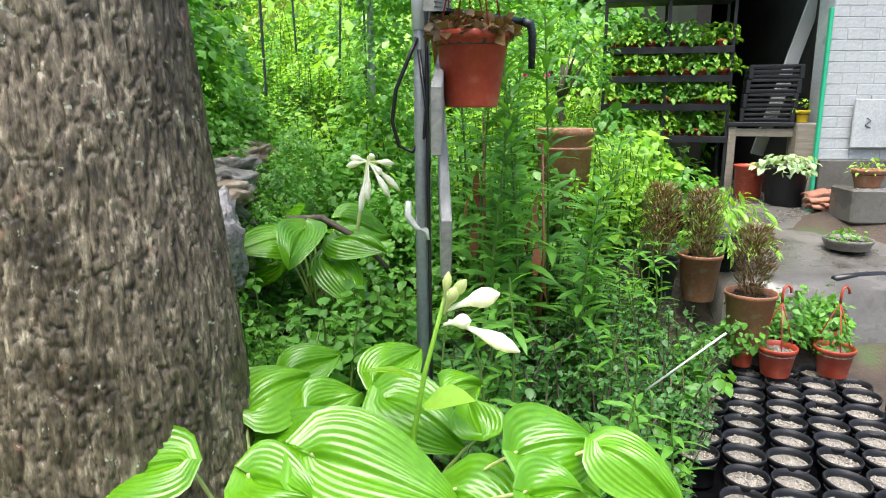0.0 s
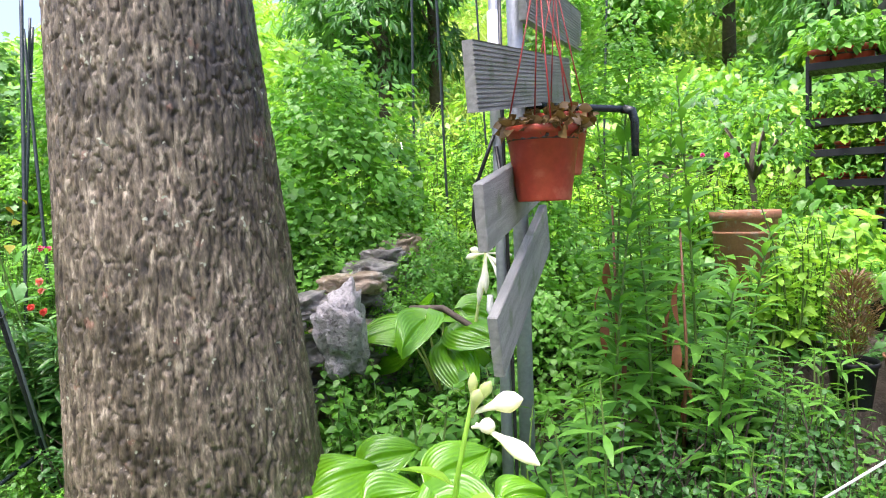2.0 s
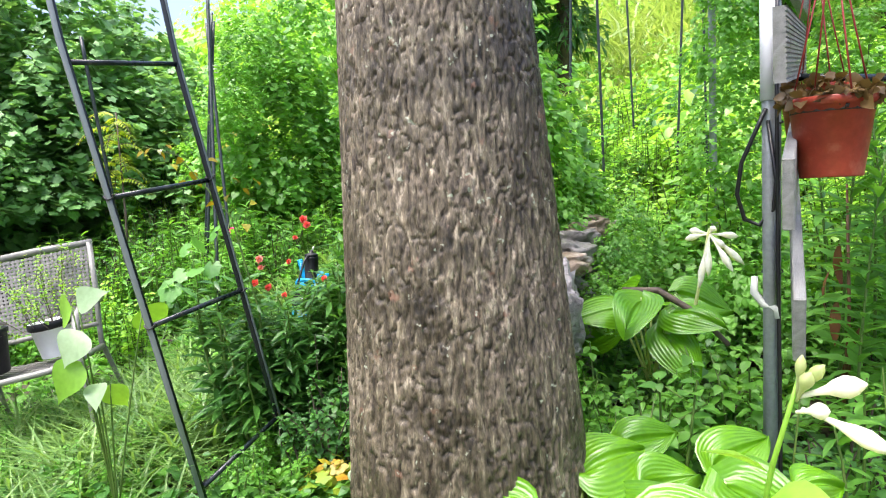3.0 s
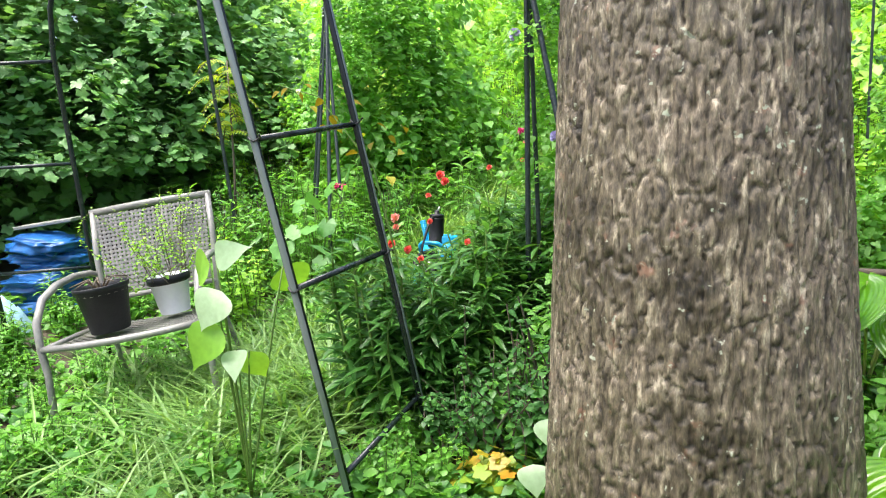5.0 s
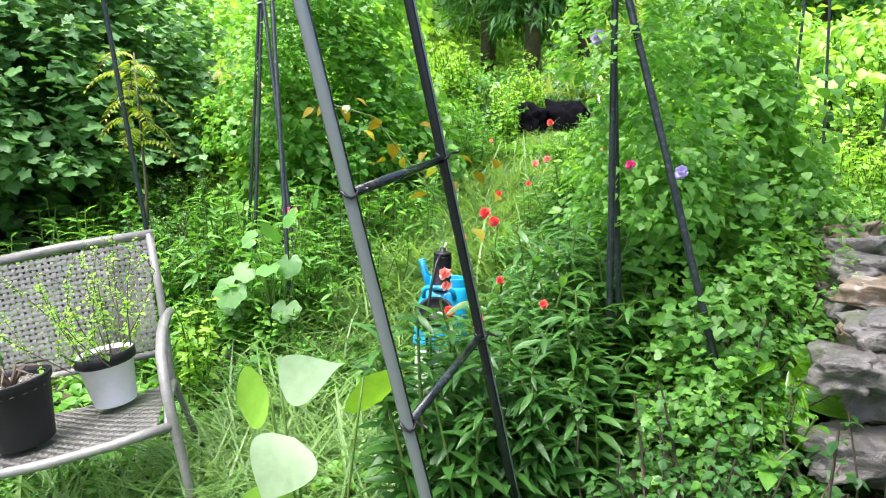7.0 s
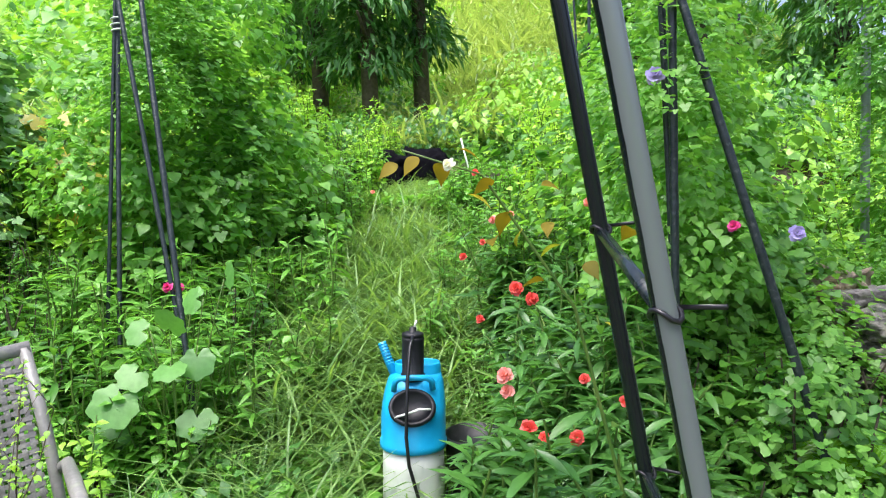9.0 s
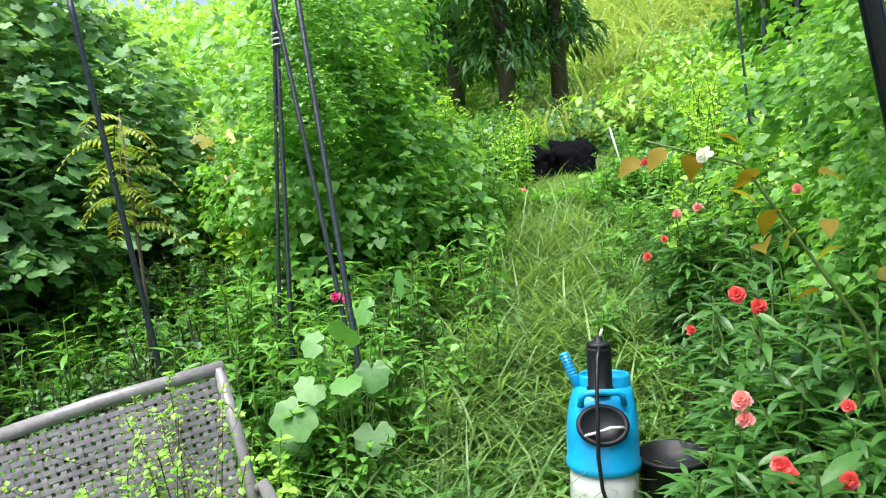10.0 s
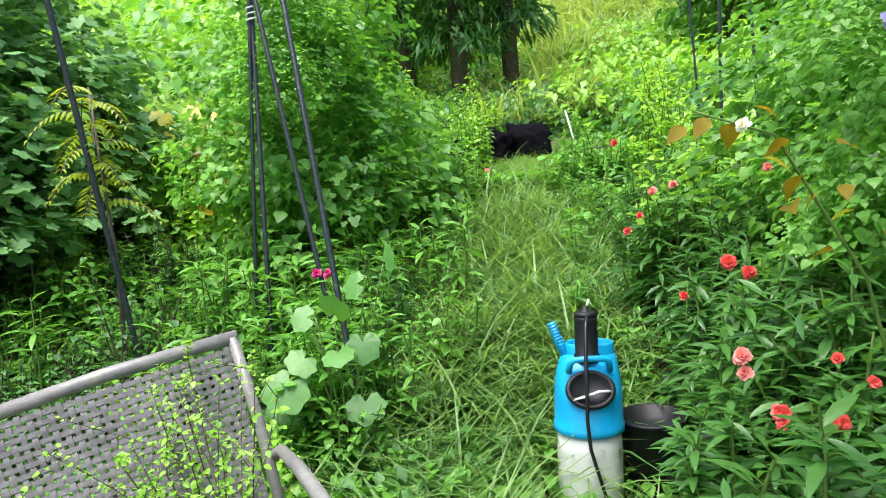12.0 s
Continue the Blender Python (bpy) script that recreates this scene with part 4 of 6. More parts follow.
pole_thing("garden_stake", "dark garden stake leaning among weeds", (-4.14, 2.60, 0.45), (-4.287, 2.455, 2.50), 0.0135, M_POLE, "garden stakes")
pole_thing("garden_stake", "dark garden stake overgrown with bindweed", (-1.609, 2.094, 0.5), (-1.618, 2.083, 2.75), 0.0115, M_POLE, "garden stakes")
pole_thing("garden_stake", "dark garden stake overgrown with bindweed", (-1.58, 2.16, 0.5), (-1.66, 2.12, 2.75), 0.010, M_POLE, "garden stakes")
pole_thing("garden_stake", "dark garden stake slanting across others", (-1.19, 1.975, 0.5), (-1.80, 2.126, 2.7), 0.012, M_POLE, "garden stakes")
for x, y, z1, dx in ((-1.75, 4.6, 3.2, 0.05), (-1.5, 4.7, 3.2, -0.06), (-1.2, 5.5, 3.4, 0.1), (-0.95, 5.6, 3.4, -0.05), (-1.7, 6.2, 3.6, -0.1), (-0.6, 6.0, 3.6, 0.1)):
    pole_thing("garden_stake", "thin dark stake standing on the overgrown slope", (x, y, height(x, y) - 0.05), (x + dx, y + 0.05, z1), 0.011, M_POLE, "garden stakes")

# ---- rough lumps: stones, heaps, folded sheets ----
M_PITTED = surface("pale_pitted_stone", (0.26, 0.245, 0.24), (0.42, 0.40, 0.39), 0.5, 26, 60, 1.0, spot=(0.13, 0.12, 0.12))


def stone_geo(sx, sy, sz, seed):
    bm = bmesh.new()
    bmesh.ops.create_icosphere(bm, subdivisions=4, radius=1)
    v = []
    for q in bm.verts:
        c = q.co
        k = 1 + 0.45 * noise.noise((c.x * 1.3 + seed, c.y * 1.3, c.z * 1.3)) + 0.24 * noise.noise((c.x * 4, c.y * 4 + seed, c.z * 4)) + 0.12 * noise.noise((c.x * 13, c.y * 13 + seed, c.z * 13))
        e = [math.copysign(abs(t) ** 0.65, t) * k for t in c]
        v.append((e[0] * sx, e[1] * sy, e[2] * sz))
    f = [[p.index for p in face.verts] for face in bm.faces]
    bm.free()
    return Geo().add(v, f)


# ---- sheeted heaps far up the path ----
def crumple(w, d, h, seed, n=26):
    g, v = Geo(), []
    for j in range(n):
        for i in range(n):
            x, y = (i / (n - 1) - 0.5) * 2, (j / (n - 1) - 0.5) * 2
            k = max(0.0, 1 - max(abs(x), abs(y)) ** 3)
            z = h * k * (0.75 + 0.35 * noise.noise((x * 2 + seed, y * 2, 1))) + 0.10 * h * noise.noise((x * 9 + seed, y * 9, 2)) + 0.35 * h * k * abs(noise.noise((x * 4 + seed, y * 4, 5)))
            v.append((x * w / 2, y * d / 2, max(0.0, z)))
    return g.add(v, [(j * n + i, j * n + i + 1, (j + 1) * n + i + 1, (j + 1) * n + i) for j in range(n - 1) for i in range(n - 1)])


solo("mulch_heap", stone_geo(0.30, 0.22, 0.21, 3.3), M_SHEET, "heap under a black plastic sheet at the head of the path", "heap", pose(-3.60, 6.60, 1.70, 0, 0, 8), "heaps by the path")
solo("mulch_heap", stone_geo(0.22, 0.20, 0.21, 7.7), M_SHEET, "smaller heap under a black plastic sheet by the path", "heap", pose(-3.24, 6.80, 1.72, 0, 0, -6), "heaps by the path")
solo("cane", Geo().tube([(0, 0, 0), (-0.10, 0.05, 0.42)], 0.008, 8), M_MILK, "pale cane leaning beside the covered heap", "cane", pose(-2.72, 6.5, 1.6))


# ---- tarp and bag ----
tarp = thing("tarpaulin", "stack of folded blue tarpaulin sheets, wet", "tarpaulin", on_ground(-4.86, 1.66, 0.0, 24))
for q in range(6):
    part("fold", stone_geo(rnd(0.19, 0.25), rnd(0.15, 0.19), 0.048, 40 + q * 5.3), M_TARP, tarp, at=pose(rnd(-0.03, 0.03), rnd(-0.03, 0.03), 0.05 + 0.080 * q, rnd(-5, 5), rnd(-5, 5), rnd(-12, 12)))
solo("plastic_bag", crumple(0.42, 0.34, 0.26, 5.1), M_PALEBLUE, "pale blue plastic bag lying in the weeds", "bag", on_ground(-4.62, 1.2, 0, 10))
solo("board", Geo().box(0.42, 0.1, 0.02, None, 0.003), M_PLANK, "pale weathered board lying on the tarpaulin", "board", pose(-4.88, 1.68, 0.99, 4, -8, 30), smooth=False)


wall = thing("stone_wall", "dry-stacked rough stones edging the raised bed, mossy and wet", "stone wall", pose(0, 0, 0))
for c in range(6):
    for k in range(6):
        t = (k + 0.5 * (c % 2)) / 5.5 + rnd(-0.03, 0.03)
        x, y = -0.97 + 0.15 * math.sin(t * 3.0) * (1 - t) - 0.05 * t + rnd(-0.03, 0.03), 1.95 + 1.15 * t
        z = 0.60 + 0.088 * c + 0.14 * t + rnd(-0.012, 0.012)
        i = c * 6 + k
        part("stone", stone_geo(rnd(0.07, 0.13), rnd(0.07, 0.11), rnd(0.032, 0.05), i * 3.7), M_SAND if i % 3 == 1 or (x < -0.98 and i % 2) else M_STONE, wall, at=pose(x, y, z, rnd(-9, 9), rnd(-9, 9), rnd(60, 130)))
part("stone", stone_geo(0.085, 0.10, 0.145, 91.3), M_PITTED, wall, "large pale pinkish pitted stone", at=pose(-0.80, 2.05, 0.93, 8, -6, 30))

# ---- hostas with ribbed leaves ----
def hosta_leaf(length, width, seed, cup=0.10):
    """A heart-shaped leaf with sunken parallel veins; base at the origin, along +y, facing +z."""
    nu, nv = 91, 15
    v = []
    for j in range(nv):
        t = j / (nv - 1)
        w = width / 2 * (math.sin(math.pi * min(1, t ** 0.62 * 1.0)) ** 0.75 if 0 < t < 1 else 0.0)
        for i in range(nu):
            s = i / (nu - 1) * 2 - 1
            back = -0.16 * length * abs(s) ** 1.5 * (1 - t) ** 2
            rib = 0.0011 * math.cos(s * 14 * math.pi) * (1 - t ** 3) * min(1, t * 5) * (length / 0.22)
            z = rib + cup * width * (abs(s) ** 1.4) * (1 - t) * 0.8 - 0.30 * length * t ** 2.2 - 0.10 * width * s * s * t + 0.012 * math.sin(3 * s + 4 * t + seed) - 0.012 * math.exp(-(s * 9) ** 2)
            v.append((s * w, t * length + back, z))
    return Geo().add(v, [(j * nu + i, j * nu + i + 1, (j + 1) * nu + i + 1, (j + 1) * nu + i) for j in range(nv - 1) for i in range(nu - 1)])


def leaf_on(ob, root, base, tip, width, seed, material=M_HOSTA, face=(0.25, -1.0, 1.15), build=hosta_leaf, r=0.0055):
    """One leaf from its stalk's top to its tip, and the stalk down to the plant's root; world coordinates less the plant's place."""
    o = Vector(ob.matrix_world.translation)
    base, tip, root = Vector(base) - o, Vector(tip) - o, Vector(root) - o
    y = (tip - base).normalized()
    z = Vector(face)
    z = (z - y * z.dot(y)).normalized()
    x = y.cross(z)
    m = Matrix((x, y, z)).transposed().to_4x4()
    m.translation = base
    part("leaf", build((tip - base).length, width, seed), material, ob, at=m)
    mid = (root + base) / 2 + Vector((0, 0, 0.05))
    pts = [root * (1 - t) ** 2 + mid * 2 * t * (1 - t) + base * t * t for t in np.linspace(0, 1, 7)]
    part("leaf_stalk", Geo().tube([tuple(q) for q in pts], np.linspace(r * 1.3, r * 0.8, 7), 8, True, 0.7), M_STEM if material is not M_HOSTA else M_BUD, ob)


def trumpet(ob, base, tip, r, material=M_PETAL):
    """A long white trumpet flower with parted petals."""
    base, tip = np.array(base, float), np.array(tip, float)
    t = np.linspace(0, 1, 8)
    sag = np.array([0, 0, -0.10]) * np.linalg.norm(tip - base)
    pts = base + (tip - base) * t[:, None] + sag * (t * t)[:, None]
    part("flower", Geo().tube(pts, np.array([0.2, 0.25, 0.3, 0.45, 0.8, 1.0, 0.75, 0.12]) * r, 9), material, ob)


hosta = thing("hosta_plant", "hosta with large glossy ribbed bright green leaves", "hosta", pose(-0.12, 1.36, 0.33))
ROOT = (-0.12, 1.36, 0.34)
for i, (b, t, w) in enumerate([
        ((-0.434, 1.30, 0.722), (-0.315, 1.40, 0.795), 0.185), ((-0.162, 1.42, 0.744), (-0.058, 1.50, 0.825), 0.15), ((-0.222, 1.08, 0.745), (0.066, 1.0, 0.72), 0.215),
        ((0.166, 1.10, 0.754), (0.335, 1.12, 0.785), 0.185), ((0.313, 1.08, 0.782), (0.46, 1.0, 0.735), 0.13), ((-0.452, 1.05, 0.735), (-0.635, 1.0, 0.735), 0.15),
        ((-0.333, 1.05, 0.715), (-0.214, 0.98, 0.735), 0.14), ((-0.126, 1.35, 0.745), (0.053, 1.25, 0.715), 0.185),
        ((-0.209, 1.25, 0.669), (-0.484, 1.25, 0.675), 0.19), ((0.095, 1.25, 0.708), (0.068, 1.32, 0.775), 0.12), ((0.179, 1.0, 0.734), (0.26, 0.97, 0.765), 0.13),
        ((0.012, 1.40, 0.741), (0.10, 1.45, 0.755), 0.11), ((-0.40, 1.50, 0.72), (-0.28, 1.56, 0.78), 0.14), ((-0.30, 1.36, 0.70), (-0.19, 1.40, 0.74), 0.13),
        ((0.05, 1.12, 0.66), (0.20, 1.02, 0.62), 0.2), ((-0.05, 1.16, 0.64), (-0.02, 1.02, 0.60), 0.2), ((0.22, 1.22, 0.66), (0.36, 1.2, 0.62), 0.2)]):
    leaf_on(hosta, ROOT if b[0] > -0.3 else (-0.36, 1.16, 0.36), b, t, w, i * 1.7)
stalk = [(0.06, -0.10, 0.02), (0.075, -0.115, 0.38), (0.10, -0.13, 0.52), (0.145, -0.14, 0.70)]
part("flower_stalk", Geo().tube(stalk, [0.0065, 0.006, 0.0055, 0.004], 10), M_LIME, hosta)
for q in (((0.14, -0.14, 0.66), (0.15, -0.15, 0.75), 0.010), ((0.14, -0.14, 0.66), (0.185, -0.15, 0.735), 0.013), ((0.14, -0.14, 0.65), (0.165, -0.16, 0.72), 0.014)):
    trumpet(hosta, *q, M_BUD)
for q in (((0.145, -0.14, 0.66), (0.25, -0.165, 0.715), 0.021), ((0.14, -0.14, 0.63), (0.195, -0.17, 0.655), 0.016), ((0.15, -0.145, 0.64), (0.29, -0.205, 0.615), 0.017)):
    trumpet(hosta, *q)
for a, b in (((0.09, -0.125, 0.50), (0.02, -0.14, 0.555)), ((0.095, -0.13, 0.45), (0.16, -0.16, 0.51))):
    g = Geo().leaves(OVATE, turn_mats(np.array([a]), np.array([math.atan2(-(b[0] - a[0]), b[1] - a[1])]), np.array([0.5]), np.array([0.3]), np.array([0.12])))
    part("bract", g, M_LIME, hosta)

hosta2 = thing("hosta_plant", "hosta with broad green leaves beside the stones", "hosta", pose(-0.55, 2.35, 0.58))
for i in range(9):
    a = i * 0.75 - 0.5
    b = (-0.55 + 0.10 * math.cos(a), 2.32 + 0.10 * math.sin(a), 0.92 + 0.07 * math.sin(i * 2.1))
    t = (b[0] + 0.20 * math.cos(a), b[1] + 0.20 * math.sin(a), b[2] + 0.03 - 0.06 * (i % 3))
    leaf_on(hosta2, (-0.55, 2.35, 0.6), b, t, 0.17, i * 2.3)
part("flower_stalk", Geo().tube([(0.1, -0.05, 0.02), (0.18, -0.07, 0.4), (0.22, -0.06, 0.64)], [0.007, 0.006, 0.004], 9), M_BUD, hosta2)
for q in ((-0.08, 0.0, -0.01), (-0.07, 0.02, 0.02), (-0.03, -0.02, -0.17), (0.0, -0.02, -0.13), (0.05, 0.0, -0.04), (0.11, 0.01, -0.09), (0.08, -0.03, -0.11), (0.09, 0.02, 0.0), (0.02, 0.0, 0.03)):
    trumpet(hosta2, (0.22, -0.06, 0.62), (0.22 + q[0], -0.06 + q[1], 0.62 + q[2]), 0.013)
hosta3 = thing("hosta_plant", "small hosta with ribbed leaves in shade by the stones", "hosta", pose(-1.15, 2.1, 0.62))
for i in range(7):
    a = i * 0.9 + 2.2
    b = (-1.16 + 0.06 * math.cos(a), 2.08 + 0.05 * math.sin(a), 0.84 + 0.04 * (i % 3))
    leaf_on(hosta3, (-1.15, 2.1, 0.64), b, (b[0] + 0.15 * math.cos(a), b[1] + 0.15 * math.sin(a), b[2] - 0.03), 0.12, i * 1.3, face=(-0.5, -0.8, 1))


# ---- lone big-leaved plants by the arch ----
def seed_round(seed):
    return isinstance(seed, float)


def flat_leaf(length, width, seed):
    length, width = length * 1.12, width * 1.05
    lv, lf = ROUNDISH if seed_round(seed) else HEART_HI
    n = lv.copy()
    n[:, 0] *= width / (1.1 if seed_round(seed) else 0.94)
    n[:, 1] *= length
    n[:, 2] *= length
    n[:, 2] += 0.02 * length * np.sin(lv[:, 0] * 9 + seed)
    return Geo().add(n, lf)


bl = thing("broadleaf_weed", "tall weed with few large pale heart-shaped leaves", "weed", pose(-1.88, 1.02, 0.38))
for i, (b, t, w, mt) in enumerate([((-1.90, 0.95, 1.09), (-1.98, 0.93, 1.06), 0.10, M_LIME), ((-1.885, 0.96, 1.10), (-1.80, 0.965, 1.14), 0.08, M_PALE), ((-1.85, 0.95, 1.02), (-1.86, 0.88, 0.95), 0.11, M_PALE),
                                   ((-1.86, 0.94, 0.93), (-1.89, 0.86, 0.84), 0.11, M_LIME), ((-1.82, 1.00, 0.85), (-1.80, 1.02, 0.77), 0.085, M_LIME), ((-1.85, 1.15, 1.06), (-1.83, 1.20, 0.98), 0.12, M_LIME), ((-1.83, 0.97, 0.86), (-1.79, 0.92, 0.82), 0.07, M_PALE)]):
    leaf_on(bl, (-1.88, 1.02, 0.4), b, t, w, i, mt, (0.6, -1.0, 0.45), flat_leaf, 0.003)
mal = thing("mallow_plant", "mallow with large round lobed leaves by the poles", "mallow", pose(-3.2, 2.42, 0.55))
for i, (b, t, w) in enumerate([((-3.22, 2.44, 1.08), (-3.19, 2.38, 1.16), 0.13), ((-3.13, 2.46, 1.04), (-3.11, 2.40, 0.95), 0.13), ((-3.30, 2.40, 0.98), (-3.34, 2.33, 0.94), 0.13), ((-3.34, 2.36, 0.93), (-3.38, 2.26, 0.83), 0.18),
                               ((-3.12, 2.42, 0.84), (-3.10, 2.35, 0.76), 0.15), ((-3.20, 2.40, 1.0), (-3.16, 2.32, 0.97), 0.12), ((-3.28, 2.42, 1.10), (-3.36, 2.40, 1.10), 0.11), ((-3.06, 2.54, 1.26), (-3.02, 2.52, 1.29), 0.12), ((-3.12, 2.5, 1.2), (-3.2, 2.5, 1.19), 0.12), ((-3.4, 2.4, 0.8), (-3.44, 2.32, 0.72), 0.15)]):
    leaf_on(mal, (-3.2, 2.42, 0.57), b, t, w, i * 1.0, M_MID, (0.3, -1.0, 0.8), flat_leaf, 0.003)
pal = thing("variegated_weed", "weed with pale yellowed blotchy leaves at the tree's foot", "weed", pose(-1.12, 1.42, 0.42))
for i, (dx, dy, dz) in enumerate([(0.0, -0.03, 0.28), (0.06, -0.05, 0.22), (-0.03, -0.06, 0.16), (0.05, 0.02, 0.30), (0.03, -0.08, 0.10), (0.09, -0.04, 0.29)]):
    b = (-1.12 + dx, 1.42 + dy, 0.42 + dz)
    leaf_on(pal, (-1.12, 1.42, 0.42), b, (b[0] + 0.03, b[1] - 0.04, b[2] - 0.05), 0.08, i, M_PALE, (0.4, -1, 0.5), flat_leaf, 0.002)


# ---- flowers on the balsam bed ----
def blossom(name, label, m, size, material, petals=7):
    g = Geo()
    n = petals * 3
    k = np.arange(n)
    el = np.linspace(-0.1, 1.25, n)
    g.leaves(ROUNDISH, turn_mats(np.stack([0 * k, 0 * k, size * 0.25 * el], 1), k * 2.4, el, rnd(-0.5, 0.5, n), size * (0.95 - 0.3 * el) * rnd(0.8, 1.1, n) * 0.82))
    return solo(name, g, material, label, "flower", m, "garden flowers")


for x, y, z, s, mt, c in ((-2.009, 1.80, 1.135, 0.034, M_CORAL, "coral pink"), (-2.005, 1.80, 1.10, 0.028, M_CORAL, "coral pink"), (-2.0, 2.06, 1.285, 0.034, M_RED, "red"), (-1.96, 2.04, 1.262, 0.032, M_RED, "red"),
                          (-1.955, 1.72, 1.05, 0.032, M_RED, "red"), (-1.86, 1.70, 1.04, 0.028, M_RED, "red"), (-1.84, 1.80, 1.13, 0.022, M_RED, "red"), (-2.10, 2.10, 1.20, 0.022, M_RED, "red"),
                          (-2.24, 2.75, 1.30, 0.026, M_RED, "red"), (-2.15, 2.95, 1.42, 0.030, M_CORAL, "coral pink"), (-2.08, 2.9, 1.44, 0.03, M_CORAL, "coral pink"), (-2.2, 3.0, 1.33, 0.026, M_RED, "red"),
                          (-2.30, 3.6, 1.62, 0.035, M_RED, "red"), (-1.80, 2.75, 1.48, 0.028, M_CORAL, "coral pink"), (-3.49, 2.86, 1.185, 0.042, M_MAG, "magenta"), (-3.45, 2.88, 1.18, 0.036, M_MAG, "magenta"),
                          (-1.655, 2.075, 1.79, 0.042, M_VIOLET, "pale violet"), (-1.395, 1.90, 1.42, 0.03, M_VIOLET, "faded violet"), (-1.52, 1.90, 1.44, 0.024, M_MAG, "magenta"), (0.44, 4.43, 1.59, 0.035, M_MAG, "magenta"), (0.30, 4.5, 1.60, 0.03, M_MAG, "magenta"),
                          (-3.5, 4.6, 1.5, 0.03, M_CORAL, "coral pink"), (-3.2, 4.9, 1.55, 0.03, M_CORAL, "coral pink"), (-2.045, 1.40, 1.577, 0.018, M_PETAL, "white"), (-1.93, 1.85, 0.98, 0.026, M_RED, "red"), (-1.75, 1.9, 1.05, 0.024, M_RED, "red")):
    blossom("blossom", c + " flower wet with rain among green leaves", pose(x, y, z, rnd(40, 75), 0, rnd(-30, 30)), s * 0.82, mt)


# ---- reddish spray in front of the bed ----
spray = thing("rose_shoot", "arching rose shoot with bronze and yellowing leaves", "rose", pose(-1.78, 1.62, 0.48))
part("stem", Geo().tube([(0, 0, 0), (0.0, -0.05, 0.5), (-0.08, -0.08, 0.85), (-0.22, -0.18, 1.08), (-0.33, -0.25, 1.12)], [0.004, 0.0035, 0.0028, 0.002, 0.0012], 8), M_STEM, spray)
for k, (x, y, z) in enumerate([(-0.28, -0.22, 1.10), (-0.34, -0.24, 1.10), (-0.24, -0.2, 1.05), (-0.18, -0.16, 1.02), (-0.2, -0.17, 0.98), (-0.13, -0.13, 1.06), (-0.1, -0.1, 0.96), (-0.06, -0.1, 0.93), (-0.02, -0.07, 0.95), (-0.13, -0.1, 0.9), (-0.03, -0.06, 0.82), (0.02, -0.05, 0.98), (-0.31, -0.23, 1.11), (-0.25, -0.21, 1.12), (-0.16, -0.15, 0.99), (-0.12, -0.12, 1.0), (-0.05, -0.09, 0.99), (-0.2, -0.18, 1.07), (0.03, -0.06, 0.9)]):
    g = Geo().leaves(OVATE_HI, turn_mats(np.array([(x, y, z)]), np.array([k * 2.3]), np.array([rnd(-0.6, 0.2)]), np.array([rnd(-0.8, 0.8)]), np.array([rnd(0.032, 0.052)])))
    part("leaf", g, (M_BRONZE, M_BRONZE, M_YELLOW, M_BRONZE)[k % 4], spray)


# ---- tall lilies ----
def lily_geo(tall, n, size=0.16):
    gs, gl = Geo(), Geo()
    t = np.linspace(0, 1, 8)
    bx, by = rnd(-0.12, 0.12), rnd(-0.12, 0.12)
    pts = np.stack([bx * t * t, by * t * t, tall * t], 1)
    gs.tube(pts, np.linspace(0.007, 0.003, 8), 6)
    u = np.linspace(0.15, 0.99, n)
    pos = np.stack([np.interp(u, t, pts[:, i]) for i in range(3)], 1)
    yaw = np.arange(n) * 2.4
    gl.leaves(LANCE, turn_mats(pos, yaw, rnd(-0.1, 0.6, n) + u * 0.4, rnd(-0.3, 0.3, n), size * rnd(0.8, 1.15, n) * (1.1 - 0.5 * u)))
    return gs, gl


for i in range(4):
    plant_proto(f"lily{i}", "tall_lily", "tall lily stem ringed with narrow green leaves", "lily", *lily_geo(1.15 + 0.12 * i, 84, 0.19), M_STEM, M_LEAF, "tall lilies")
for i, (x, y, s) in enumerate([(0.10, 2.30, 0.95), (0.22, 2.45, 1.0), (0.05, 2.65, 1.05), (0.35, 2.75, 1.0), (0.48, 2.6, 0.9), (0.16, 2.9, 1.0), (0.2, 3.2, 0.95), (0.0, 3.1, 1.0), (0.42, 2.35, 0.8)]):
    set_plant(f"lily{i % 4}", on_ground(x, y, -0.02, i * 77), s)
red = Geo()
for k in range(5):
    x = rnd(-0.05, 0.05)
    red.leaves(LANCE, turn_mats(np.array([(x, 0, 0.35 + 0.1 * k)]), rnd(0, 6.28, 1), np.array([-1.2]), rnd(-0.5, 0.5, 1), np.array([0.16])))
for x, y in ((0.06, 2.55), (0.3, 2.6)):
    d = thing("withered_stalk", "withered reddish-brown flower stalk with dead leaves", "dead plant", on_ground(x, y, -0.02, x * 90))
    part("stem", Geo().tube([(0, 0, 0), (0.02, 0, 0.5), (0.01, 0.02, 0.95)], [0.008, 0.006, 0.004], 7), M_REDSTEM, d)
    part("dead_leaves", red.mesh("dead_leaves", surface("dead_leaf_red", (0.16, 0.05, 0.02), (0.30, 0.11, 0.04), 0.6)), None, d)
solo("cane", Geo().tube([(0, 0, 0), (0.22, -0.02, 0.20)], 0.0035, 8), M_MILK, "pale thin cane lying across the shrubs", "cane", pose(0.60, 1.95, 0.52))
solo("branch", Geo().tube([(0, 0, 0), (0.12, 0.03, 0.0), (0.25, 0.02, -0.07), (0.36, 0.0, -0.17)], [0.012, 0.013, 0.011, 0.008], 9), M_WOODY, "dark fallen branch among the hosta leaves", "branch", pose(-0.62, 2.24, 1.0))

